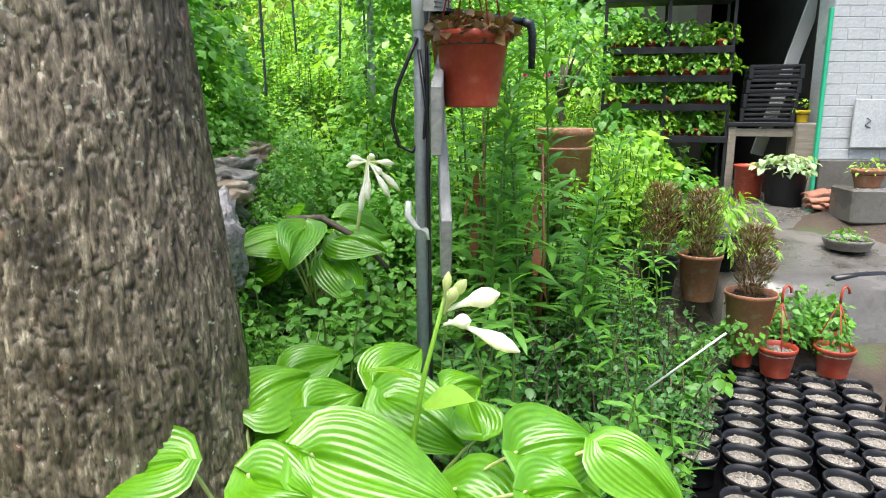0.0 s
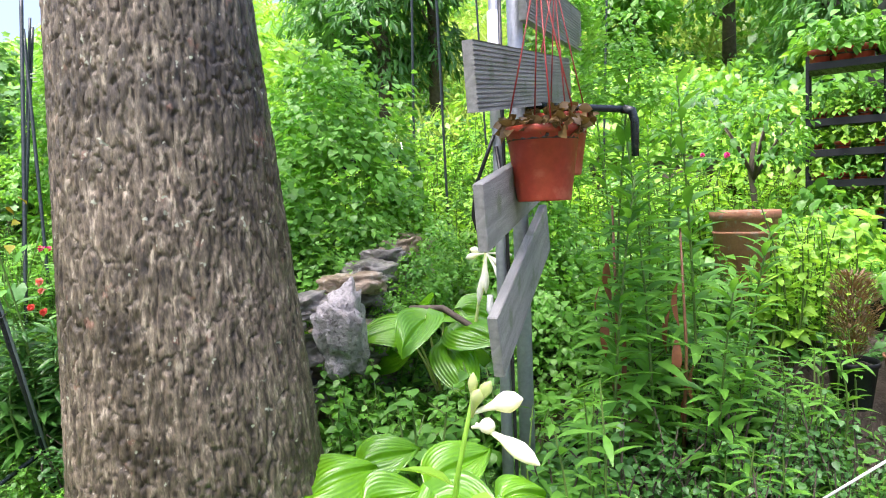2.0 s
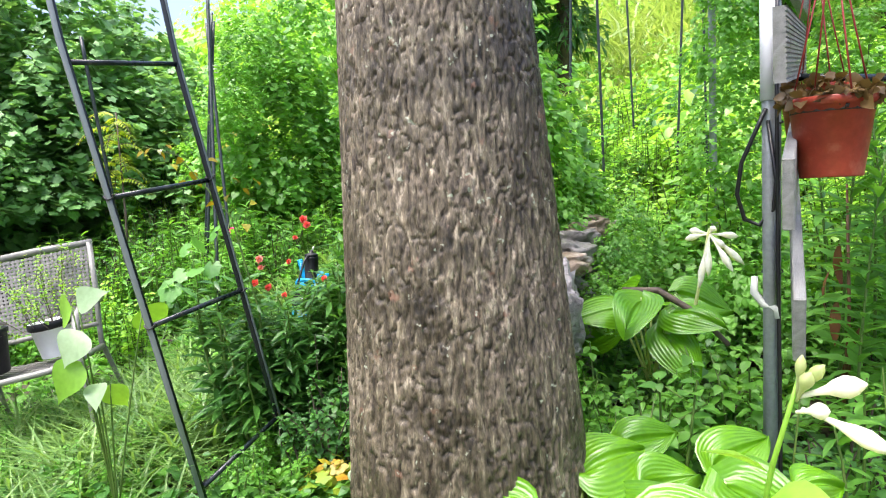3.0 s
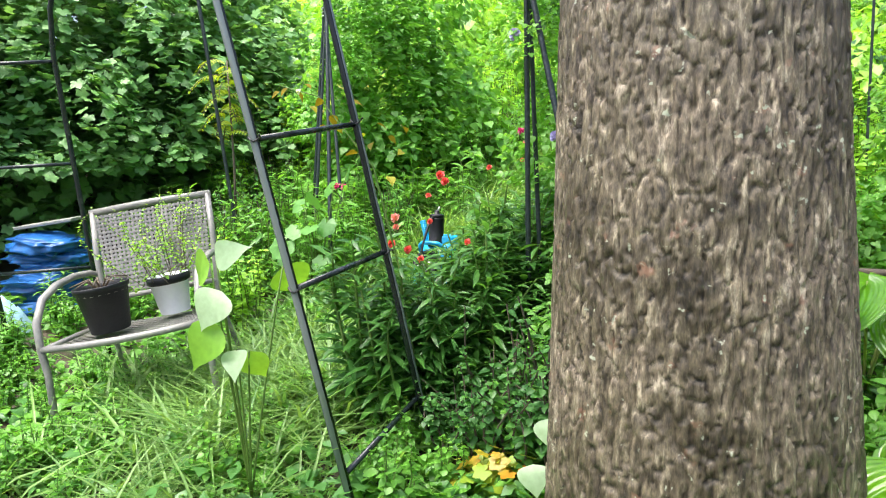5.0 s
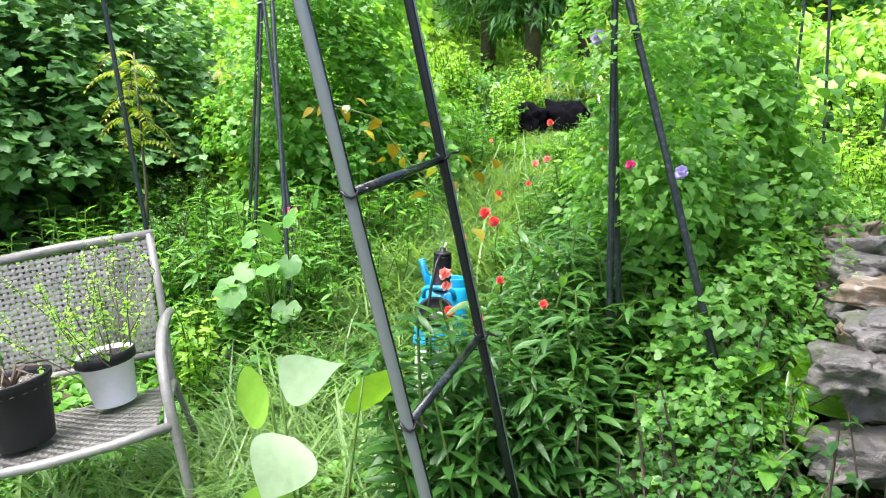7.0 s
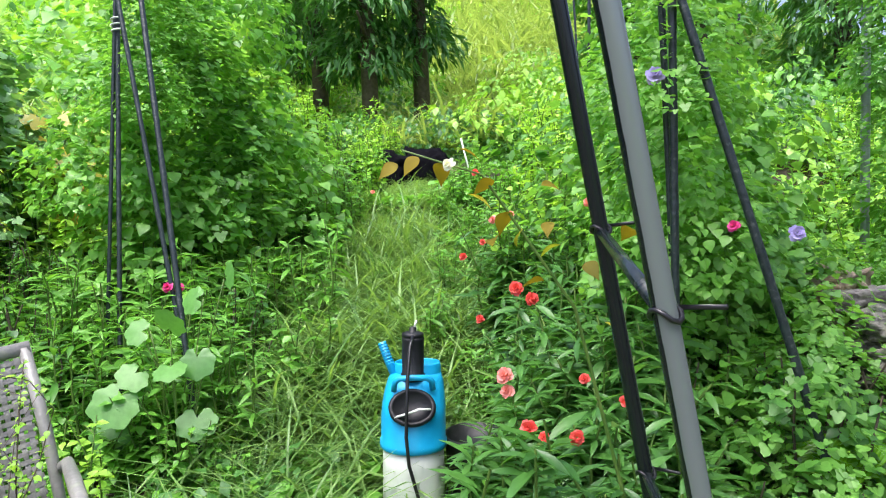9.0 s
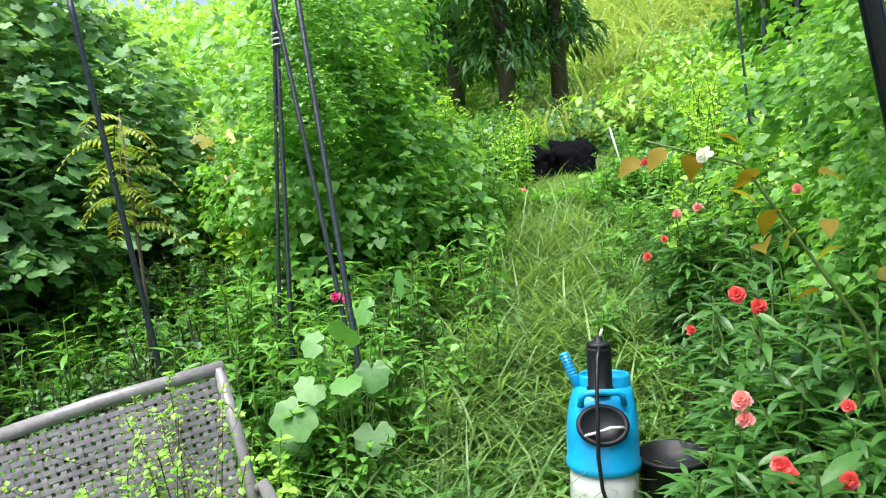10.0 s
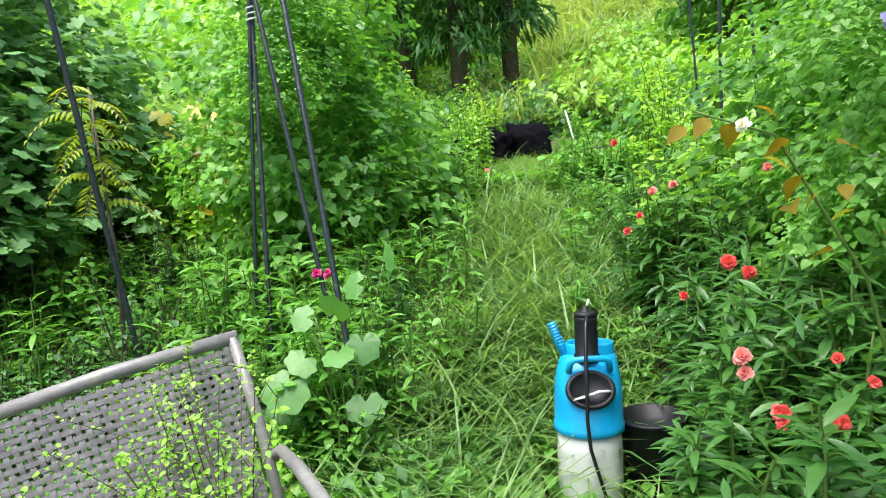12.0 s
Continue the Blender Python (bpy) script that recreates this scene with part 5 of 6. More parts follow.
# ---- yard: concrete, pots, shed ----
ZY = 0.70
slab = Geo()
ny = 22
v = []
for j in range(ny):
    for i in range(ny):
        x, y = 1.28 + 6 * i / (ny - 1), 3.3 + 6.5 * j / (ny - 1)
        edge = 0.16 * noise.noise((x * 1.3, y * 1.3, 4)) if j == 0 else 0
        zt = 0.50 + 0.24 * min(1.0, max(0.0, (y - 3.3) / 1.6)) + 0.012 * noise.noise((x * 2, y * 2, 7))
        v.append((x, y + edge, zt))
slab.add(v, [(j * ny + i, j * ny + i + 1, (j + 1) * ny + i + 1, (j + 1) * ny + i) for j in range(ny - 1) for i in range(ny - 1)])
k = len(v)
slab.add([(q[0], q[1], q[2] - 0.5) for q in v[:ny]], [])
slab.f += [(i + 1, i, k + i, k + i + 1) for i in range(ny - 1)]
slab.add([(q[0], q[1], q[2] - 0.5) for q in v[::ny]], [])
slab.f += [(j * ny, (j + 1) * ny, k + ny + j + 1, k + ny + j) for j in range(ny - 1)]
solo("pavement", slab, M_CONC, "wet grey concrete yard with puddles", "pavement", kind="structure")

wallw = thing("wall_brick", "white-painted brick wall of the shed, paint peeling", "wall", pose(2.44, 5.02, 0.70, 0, 0, 4), kind="structure")
part("core", Geo().box(2.6, 0.20, 2.9, np.array(pose(1.312, 0.115, 1.45))), M_PAINT, wallw, smooth=False)
part("plinth", Geo().box(2.6, 0.04, 0.34, np.array(pose(1.31, -0.005, 0.15)), 0.006), M_CONC, wallw, "stained cement plinth", smooth=False)
brick = Geo().box(0.219, 0.016, 0.073, None, 0.003).mesh("brick", M_PAINT, False)
half = Geo().box(0.105, 0.016, 0.073, None, 0.003).mesh("brick", M_PAINT, False)
for r in range(30):
    for c in range(8):
        x = 0.12 + c * 0.222 + (0.111 if r % 2 else 0)
        part("brick", brick, None, wallw, at=pose(x, 0.0185 + rnd(-0.002, 0.002), 0.36 + r * 0.076, rnd(-0.6, 0.6), 0, 0))
    if r % 2:
        part("brick", half, None, wallw, at=pose(0.06, 0.0185, 0.36 + r * 0.076))
part("corner_strip", Geo().box(0.025, 0.03, 1.3, np.array(pose(-0.02, -0.012, 0.72)), 0.003), M_GREENTAPE, wallw, "green plastic edge strip", smooth=False)
part("meter_door", Geo().box(0.42, 0.02, 0.34, np.array(pose(0.42, -0.028, 0.58)), 0.004), M_PAINT, wallw, "painted flush panel with a scrawled mark", smooth=False)
part("mark", Geo().tube([(0.30, -0.042, 0.62), (0.33, -0.042, 0.60), (0.29, -0.042, 0.57), (0.33, -0.042, 0.55)], 0.003, 5), M_BLACK, wallw)

shed = thing("shed", "dark open shed with a flat roof beside the brick wall", "shed", pose(0, 0, 0), kind="structure")
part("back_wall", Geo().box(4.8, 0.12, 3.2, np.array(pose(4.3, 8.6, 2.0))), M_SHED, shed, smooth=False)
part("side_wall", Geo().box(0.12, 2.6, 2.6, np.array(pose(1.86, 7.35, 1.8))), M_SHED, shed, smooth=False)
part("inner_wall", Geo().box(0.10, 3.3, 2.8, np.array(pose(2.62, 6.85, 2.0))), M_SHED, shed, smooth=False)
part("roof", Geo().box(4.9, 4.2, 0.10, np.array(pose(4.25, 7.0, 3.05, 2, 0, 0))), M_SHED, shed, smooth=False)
part("fascia", Geo().box(4.9, 0.04, 0.18, np.array(pose(4.25, 4.93, 2.96)), 0.005), M_PLANK, shed, smooth=False)

tab = thing("potting_table", "old wooden potting table with a stained top", "table", pose(2.18, 5.32, 0.72, 0, 0, -18))
part("tabletop", Geo().box(0.56, 0.42, 0.03, np.array(pose(0, 0, 0.55)), 0.004), M_BLACK, tab, smooth=False)
for sx in (-1, 1):
    for sy in (-1, 1):
        part("leg", Geo().box(0.055, 0.055, 0.535, np.array(pose(sx * 0.24, sy * 0.17, 0.2675)), 0.004), M_OLDWOOD, tab, smooth=False)
    part("rail", Geo().box(0.02, 0.32, 0.06, np.array(pose(sx * 0.24, 0, 0.49)), 0.003), M_OLDWOOD, tab, smooth=False)
part("rail", Geo().box(0.45, 0.02, 0.06, np.array(pose(0, -0.18, 0.49)), 0.003), M_OLDWOOD, tab, smooth=False)


def crate_thing(m):
    ob = thing("plastic_crate", "black plastic stacking crate on the potting table", "crate", m, "stacked crates")
    w, d, h = 0.34, 0.26, 0.10
    part("base", Geo().box(w, d, 0.01, np.array(pose(0, 0, 0.005)), 0.002), M_BLACK, ob, smooth=False)
    for s in (-1, 1):
        for z in (0.02, 0.055, 0.092):
            part("slat", Geo().box(w, 0.012, 0.018, np.array(pose(0, s * d / 2, z)), 0.002), M_BLACK, ob, smooth=False)
            part("slat", Geo().box(0.012, d, 0.018, np.array(pose(s * w / 2, 0, z)), 0.002), M_BLACK, ob, smooth=False)
        for q in (-1, 1):
            part("corner_post", Geo().box(0.03, 0.03, h, np.array(pose(s * w / 2, q * d / 2, h / 2)), 0.003), M_BLACK, ob, smooth=False)
    return ob


crate = crate_thing(pose(2.16, 5.30, 1.287, 0, 0, -18))
for k in range(1, 4):
    copy_thing(crate, pose(2.16 + 0.008 * k, 5.30, 1.287 + 0.104 * k, 0, 0, -18 + 2 * k))
solo("leaning_board", Geo().box(0.10, 0.03, 1.75, None, 0.003), M_BOARD, "white-painted board leaning in the shed", "board", pose(2.47, 5.62, 1.86, 4, 14, 0), smooth=False)


def leafy(r, tall, n, leaf, size, z0):
    g = mound_geo(r, r, tall, n, leaf, size, rnd(0, 9))
    g.v = [q + np.array((0, 0, z0)) for q in g.v]
    return g


pot_plant("large_pot", "large black pot with a white-variegated trailing plant", pose(2.15, 4.82, 0.72), 0.15, 0.12, 0.27, M_BLACK, M_SOIL, leafy(0.17, 0.12, 170, OVATE, 0.06, 0.24), M_PALE)
pot_plant("ceramic_pot", "brown-red glazed ceramic pot lying beside a black pot", pose(1.99, 5.06, 0.74), 0.11, 0.09, 0.24, M_TERRA, M_SOIL)
pot_plant("yellow_pot", "small yellow pot with a seedling on the table", pose(2.34, 5.1, 1.287), 0.048, 0.036, 0.085, M_YELLOWP, M_SOIL, leafy(0.06, 0.13, 28, OVATE, 0.035, 0.08), M_LIME)
solo("support_block", Geo().box(0.16, 0.16, 0.56, None, 0.01), M_OLDWOOD, "weathered post carrying a small yellow pot", "block", pose(2.36, 5.1, 1.005), smooth=False)
for i in range(9):
    g = Geo()
    a = np.linspace(-1.1, 1.1, 7)
    prof = [(0.05 * math.sin(q), 0.05 * math.cos(q)) for q in a] + [(0.04 * math.sin(q), 0.04 * math.cos(q)) for q in a[::-1]]
    nn = len(prof)
    L = rnd(0.14, 0.26)
    g.add([(-L / 2, *p) for p in prof] + [(L / 2, *p) for p in prof], [(j, (j + 1) % nn, nn + (j + 1) % nn, nn + j) for j in range(nn)] + [tuple(range(nn - 1, -1, -1)), tuple(range(nn, 2 * nn))])
    solo("roof_tile", g, M_TILE, "broken terracotta roof tile on the pile by the wall", "roof tile", pose(2.30 + 0.05 * (i % 4), 4.62 + 0.035 * (i // 3), 0.70 + 0.045 * (i // 3), rnd(-15, 15), rnd(-10, 10), rnd(-40, 40)), "pile of roof tiles")
solo("concrete_block", Geo().box(0.30, 0.30, 0.22, None, 0.015), M_CONC, "mossy concrete block carrying a clay bowl", "block", pose(2.46, 4.36, 0.79), smooth=False)
pot_plant("clay_bowl", "terracotta clay bowl with low succulents", pose(2.46, 4.36, 0.902), 0.10, 0.07, 0.11, M_CLAY, M_SOIL, leafy(0.10, 0.08, 70, OVATE, 0.03, 0.09), M_LIME)
pot_plant("flat_dish", "flat grey dish with small plants on the concrete", pose(2.13, 3.86, 0.60), 0.13, 0.11, 0.06, M_STONE, M_SOIL, leafy(0.10, 0.06, 60, OVATE, 0.03, 0.05), M_LEAF)
solo("hose", Geo().tube([(0, 0, 0), (0.15, 0.08, 0.0), (0.3, 0.12, 0.0), (0.5, 0.1, 0.0)], 0.02, 10), M_HOSE, "thick black hose lying on the wet concrete", "hose", pose(1.86, 3.42, 0.525))

# shelf rack with potted plants
rack = thing("plant_rack", "black metal plant rack full of pots", "shelf", pose(1.42, 5.45, 0.72, 0, 0, -8))
for sx in (-0.46, 0.0, 0.46):
    for sy in (-0.15, 0.15):
        part("upright", Geo().box(0.022, 0.022, 1.55, np.array(pose(sx, sy, 0.775)), 0.002), M_BLACK, rack, smooth=False)
LEV = (0.42, 0.66, 0.87, 1.08, 1.46)
for z in LEV:
    for k in range(6):
        part("shelf_slat", Geo().box(0.94, 0.035, 0.012, np.array(pose(0, -0.14 + 0.056 * k, z)), 0.002), M_BLACK, rack, smooth=False)
    part("shelf_lip", Geo().box(0.94, 0.012, 0.05, np.array(pose(0, -0.165, z + 0.015)), 0.002), M_BLACK, rack, smooth=False)
small = [pot_plant("rack_pot", "small terracotta plastic pot with a green plant on the rack", pose(0, 0, -9 - q), 0.05, 0.038, 0.085, M_TERRA, M_SOIL, leafy(0.11, 0.15, 110, OVATE, 0.05, 0.07), (M_LIME, M_LEAF, M_LEAF)[q], "potted plants on the rack") for q in range(3)]
RK = rack.matrix_world
for z in LEV:
    for k in range(7):
        for row in (-0.08, 0.08):
            if rnd(0, 1) < 0.82:
                copy_thing(small[rng.integers(3)], RK @ pose(-0.40 + 0.133 * k + rnd(-0.02, 0.02), row, z + 0.0062, 0, 0, rnd(0, 360)) @ Matrix.Scale(1.5 if z > 1.4 else 1.0, 4))
for s in small:
    for o in list(s.children):
        bpy.data.objects.remove(o)
    bpy.data.objects.remove(s)


# pots before the yard: black pots of gravel, red pots with hooks, clay pots
def tray_spot(r, c):
    return (1.02 + 0.157 * c + (0.078 if r % 2 else 0) - 0.03 * r + 0.05, 1.90 + 0.136 * r)


mat = Geo().box(1.45, 1.45, 0.008, np.array(pose(1.50, 2.42, 0.068, 0, 0, 3)), 0.002)
solo("nursery_mat", mat, M_SHEET, "black plastic mat under the rows of nursery pots", "mat", smooth=False)
seed_pot = pot_plant("seedling_pot", "round black nursery pot filled with pale gravel", pose(*tray_spot(0, 0), 0.075), 0.072, 0.055, 0.115, M_BLACK, M_GRAVEL, None, None, "nursery pots in rows")
for r in range(9):
    for c in range(-1, 6):
        if (r, c) == (0, 0) or (r > 6 and c < 1) or (c < 0 and r > 3):
            continue
        x, y = tray_spot(r, c)
        copy_thing(seed_pot, pose(x + rnd(-0.008, 0.008), y + rnd(-0.008, 0.008), 0.075 + rnd(-0.004, 0.01), rnd(-3, 3), rnd(-3, 3), rnd(0, 360)))


def hooked(x, y, z, n, label, r=0.085):
    wires = []
    for k in range(3):
        a = k * 2.09
        wires.append(Geo().tube([(r * math.cos(a), r * math.sin(a), 0.125), (r * 0.5 * math.cos(a), r * 0.5 * math.sin(a), 0.24), (0, 0, 0.34)], 0.003, 6))
    wires.append(Geo().tube([(0, 0, 0.34), (0.0, 0, 0.38), (0.005, 0, 0.405), (0.025, 0, 0.415), (0.042, 0, 0.40), (0.042, 0, 0.38)], 0.006, 8))
    ob = pot_plant("hook_pot", label, pose(x, y, z, 0, 0, 20), r, r * 0.72, 0.135, M_TERRA, M_GRAVEL, leafy(r * 0.7, 0.14, n, OVATE, 0.035, 0.11), M_LEAF, "red pots with hooks")
    for w in wires:
        part("hook", w, M_TERRA, ob, "terracotta-red plastic hanger")
    return ob


hooked(1.40, 2.92, 0.20, 26, "terracotta-red hanging pot with hook, nearly bare")
hooked(1.67, 2.96, 0.19, 90, "terracotta-red hanging pot with hook and bushy seedling")
for x, y, r, col in ((1.36, 3.14, 0.06, M_BLACK), (1.52, 3.12, 0.06, M_BLACK), (1.72, 3.18, 0.06, M_TERRA), (1.42, 3.25, 0.07, M_BLACK), (1.60, 3.26, 0.07, M_TERRA), (1.78, 3.3, 0.06, M_BLACK), (1.28, 3.0, 0.055, M_TERRA)):
    pot_plant("herb_pot", "small pot with a leafy green seedling beside others", pose(x, y, 0.21), r, r * 0.75, 0.11, col, M_GRAVEL, leafy(r * 1.7, 0.2, 190, OVATE, 0.04, 0.09), M_LEAF, "seedlings by the yard")


def brown_shrub(tall, r, n):
    g = Geo()
    t = rnd(0, 1, n) ** 0.8
    a = rnd(0, 6.28, n)
    rr = r * (0.25 + 0.75 * np.sin(t * 2.6)) * np.sqrt(rnd(0.1, 1, n))
    return g.leaves(LANCE_LO, turn_mats(np.stack([rr * np.cos(a), rr * np.sin(a), 0.2 + tall * t], 1), a - 1.57, rnd(0.6, 1.4, n), rnd(-0.5, 0.5, n), rnd(0.018, 0.036, n)))


for x, y, z, r, h in ((1.30, 3.02, 0.30, 0.115, 0.26), (1.17, 3.38, 0.42, 0.11, 0.24), (0.93, 3.25, 0.46, 0.10, 0.2)):
    pot_plant("clay_pot", "terracotta pot with a browning upright heather shrub", pose(x, y, z), r, r * 0.72, h, M_CLAY if x > 1 else M_BLACK, M_SOIL, brown_shrub(0.36, 0.095, 1500), M_BROWN, "pots with browning shrubs")
tr = thing("trough", "long terracotta planter with moulded rim", "planter", pose(0.53, 4.05, height(0.53, 4.05) - 0.02))
hh = 1.27 - (height(0.53, 4.05) - 0.02)
part("body", Geo().lathe([(0.13, 0), (0.14, 0.01), (0.165, hh - 0.05), (0.18, hh - 0.045), (0.182, hh - 0.004), (0.178, hh), (0.165, hh), (0.16, hh - 0.04), (0.002, hh - 0.05)], 40, None, 1.0, 0.72), M_CLAY, tr)
part("band", Geo().lathe([(0.158, hh - 0.13), (0.166, hh - 0.125), (0.167, hh - 0.115), (0.161, hh - 0.11)], 40, None, 1.0, 0.72), M_CLAY, tr)
pot_plant("nursery_tub", "black tub with a bushy light green plant at the yard edge", pose(1.26, 4.18, 0.62), 0.15, 0.13, 0.17, M_BLACK, M_SOIL, leafy(0.24, 0.26, 380, OVATE, 0.06, 0.14), M_LEAF)
pot_plant("nursery_tub", "black tub with a lime green plant at the yard edge", pose(1.02, 4.5, 0.68), 0.15, 0.13, 0.2, M_BLACK, M_SOIL, leafy(0.26, 0.34, 380, HEART, 0.08, 0.16), M_LIME)
pot_plant("nursery_tub", "black tub with a feathery green plant on the concrete", pose(1.36, 3.62, 0.53), 0.13, 0.11, 0.16, M_BLACK, M_SOIL, leafy(0.2, 0.26, 420, LANCE, 0.08, 0.13), M_LIME)
pot_plant("nursery_tub", "black tub with a tall leafy plant by the rack", pose(1.0, 4.95, 0.72), 0.15, 0.13, 0.2, M_BLACK, M_SOIL, leafy(0.3, 0.5, 480, OVATE, 0.09, 0.16), M_LEAF)

dwarf = thing("dwarf_tree", "small ornamental tree with a round leafy head", "tree", on_ground(0.60, 5.05))
part("trunk", Geo().tube([(0, 0, 0), (0.03, 0, 0.4), (-0.02, 0.02, 0.8), (0.0, 0.0, 1.0)], [0.03, 0.025, 0.02, 0.015], 10), M_WOODY, dwarf)
for q in range(5):
    a = q * 1.26
    part("limb", Geo().tube([(0, 0, 0.75), (0.14 * math.cos(a), 0.14 * math.sin(a), 1.0), (0.26 * math.cos(a), 0.26 * math.sin(a), 1.15)], [0.014, 0.009, 0.004], 7), M_WOODY, dwarf)
part("crown", leafy(0.36, 0.42, 620, OVATE, 0.055, 0.85), M_LEAF, dwarf)

# ---- the walked plot: fields of growth ----
def clear(x, y):
    """Whether a spot is free for tall growth: off the trodden way, the paved yard and the built things."""
    if y < 0.75 and -2.9 < x < 1.2 and y > -1.2:
        return False
    way = -2.55 + (y - 2) * -0.16
    if y > 0.7 and y < 9 and abs(x - way) < 0.3:
        return False
    if x > 0.40 * y - 0.08 and y < 3.0:
        return False
    if x > 0.95 and 1.6 < y < 3.6:
        return False
    if 0.1 < x < 0.95 and 3.3 < y < 4.5:
        return False
    if x > 1.35 and y > 3.3 and y < 8:
        return False
    if (x + 0.73) ** 2 + (y - 1.25) ** 2 < 0.4 ** 2:
        return False
    if -3.6 < x < -2.45 and 0.6 < y < 2.0:
        return False
    if (x + 2.4) ** 2 + (y - 2.4) ** 2 < 0.24 ** 2:
        return False
    return True


def scatter(keys, x0, x1, y0, y1, n, smin=0.8, smax=1.2, stuff=False, free=clear, dz=-0.02):
    for _ in range(n):
        x, y = rng.uniform(x0, x1), rng.uniform(y0, y1)
        if not free(x, y):
            continue
        (set_stuff if stuff else set_plant)(keys[rng.integers(len(keys))], on_ground(x, y, dz, rng.uniform(0, 360)), rng.uniform(smin, smax))


def low(x, y):
    return not (y < 0.6 and -2.4 < x < 1.0) and not (y < 3.2 and x > 0.40 * y - 0.40) and not (x > 1.3 and y > 1.5 and y < 8)


scatter(("cover0", "cover1", "cover2"), -5.5, 1.2, 0.5, 6.0, 170, 0.8, 1.1, True, low)
scatter(("cover0", "cover1"), -1.6, 0.9, 0.75, 2.6, 26, 0.7, 0.9, True, lambda x, y: (x + 0.73) ** 2 + (y - 1.25) ** 2 > 0.5 ** 2 and x < 0.40 * y - 0.38)
scatter(("grass0", "grass1", "grass2"), -3.6, -1.9, 0.4, 5.6, 80, 0.7, 0.95, True, lambda x, y: abs(x + 2.55 + (y - 2) * 0.16) < 0.42 and y > 1.2 and (x + 2.39) ** 2 + (y - 2.3) ** 2 > 0.4 ** 2)
scatter(("grass0", "grass1"), -3.6, -1.9, 0.55, 1.9, 9, 0.6, 0.9, True, lambda x, y: True)
scatter(("weed0", "weed1", "weed2"), -3.6, -1.45, 0.55, 1.6, 85, 0.32, 0.6, False, lambda x, y: True)
scatter(("weed0", "weed1", "weed2"), -5.2, 1.0, 1.5, 6.0, 120, 0.8, 1.3)
scatter(("dark0", "weed1", "dark2"), -1.55, -1.05, 1.55, 2.1, 14, 0.8, 1.2)
scatter(("lime0", "lime1", "lime2", "weed0"), -2.1, 0.9, 3.4, 7.5, 110, 0.8, 1.35)
scatter(("lime0", "weed1", "dark1"), -5.5, -3.2, 3.2, 8.0, 60, 0.8, 1.3)
scatter(("dark0", "dark1", "dark2", "narrow1"), 0.05, 1.0, 1.5, 3.2, 46, 0.8, 1.1)
scatter(("narrow0", "narrow1", "narrow2"), -4.0, -2.95, 2.4, 6.0, 46, 0.8, 1.2)
scatter(("narrow0", "weed2", "lime1"), -3.9, -2.9, 2.0, 2.7, 12, 0.6, 0.9)
for k in range(40):
    x, y = -2.15 + rnd(0, 0.50), 1.62 + 0.05 * k + rnd(-0.05, 0.05)
    if x > -1.93 or y > 2.7:
        set_plant("balsam%d" % (k % 3), on_ground(x, y, -0.02, k * 50), rnd(1.15, 1.5))
for k in range(18):
    x, y = -2.25 + rnd(0, 0.8), 3.4 + 0.14 * k
    set_plant("balsam%d" % (k % 3), on_ground(x, y, -0.02, k * 50), rnd(0.9, 1.2))
# bindweed on the stakes, hop on the bean poles, ivy hedge
for x, y, z, s, key in ((-1.56, 2.35, 1.25, 0.40, "vine0"), (-1.62, 2.22, 1.7, 0.34, "vine1"), (-1.50, 2.6, 0.9, 0.6, "vine1"), (-1.40, 2.95, 1.1, 0.7, "vine0"), (-1.30, 2.15, 0.6, 0.45, "vine1"), (-1.55, 3.4, 1.3, 0.8, "vine1"),
                        (-4.0, 3.7, 0.7, 0.9, "vine0"), (-3.95, 4.0, 1.35, 0.9, "vine1"), (-3.85, 4.5, 1.1, 1.0, "vine0"), (-4.1, 4.1, 1.75, 0.75, "vine1"), (-4.15, 4.9, 1.4, 0.8, "vine0"), (-4.2, 3.5, 1.5, 0.6, "vine0"),
                        (-4.0, 3.75, 2.1, 0.7, "vine1"), (-3.95, 4.2, 2.4, 0.7, "vine0"), (-3.85, 3.45, 2.3, 0.38, "vine1"), (-3.8, 3.25, 1.9, 0.36, "vine1"),
                        (-5.75, 4.25, 1.45, 0.95, "ivy0"), (-5.6, 3.6, 1.4, 1.05, "ivy1"), (-5.65, 2.9, 1.35, 1.1, "ivy0"), (-5.8, 2.2, 1.3, 1.1, "ivy1"), (-5.95, 1.5, 1.3, 1.15, "ivy0"), (-6.2, 0.8, 1.2, 1.2, "ivy1"),
                        (-6.2, 4.0, 2.15, 1.1, "ivy1"), (-6.1, 3.2, 2.3, 1.15, "ivy0"), (-6.2, 2.3, 2.2, 1.2, "ivy1"), (-6.4, 1.4, 2.1, 1.3, "ivy0"), (-6.8, 0.5, 1.8, 1.4, "ivy1"),
                        (-6.4, 3.8, 0.9, 1.3, "ivy0"), (-6.4, 2.8, 0.8, 1.4, "ivy1"), (-6.6, 1.8, 0.7, 1.4, "ivy0"), (-6.9, 0.8, 0.6, 1.5, "ivy1"), (-7.2, 3.0, 1.0, 2.0, "ivy0"), (-7.6, 1.6, 1.0, 2.0, "ivy1")):
    set_stuff(key, pose(x, y, z, 0, 0, rnd(0, 360)), s)
# slope and hill
def off_meadow(x, y):
    """Off the open strip of meadow that goes up the hill from the bin, and off the way below it."""
    if y < 9:
        return abs(x + 2.55 + (y - 2) * 0.16) > 0.85
    return abs(x + 3.0 + 0.10 * (y - 9)) > 0.35 + 0.10 * (y - 9)


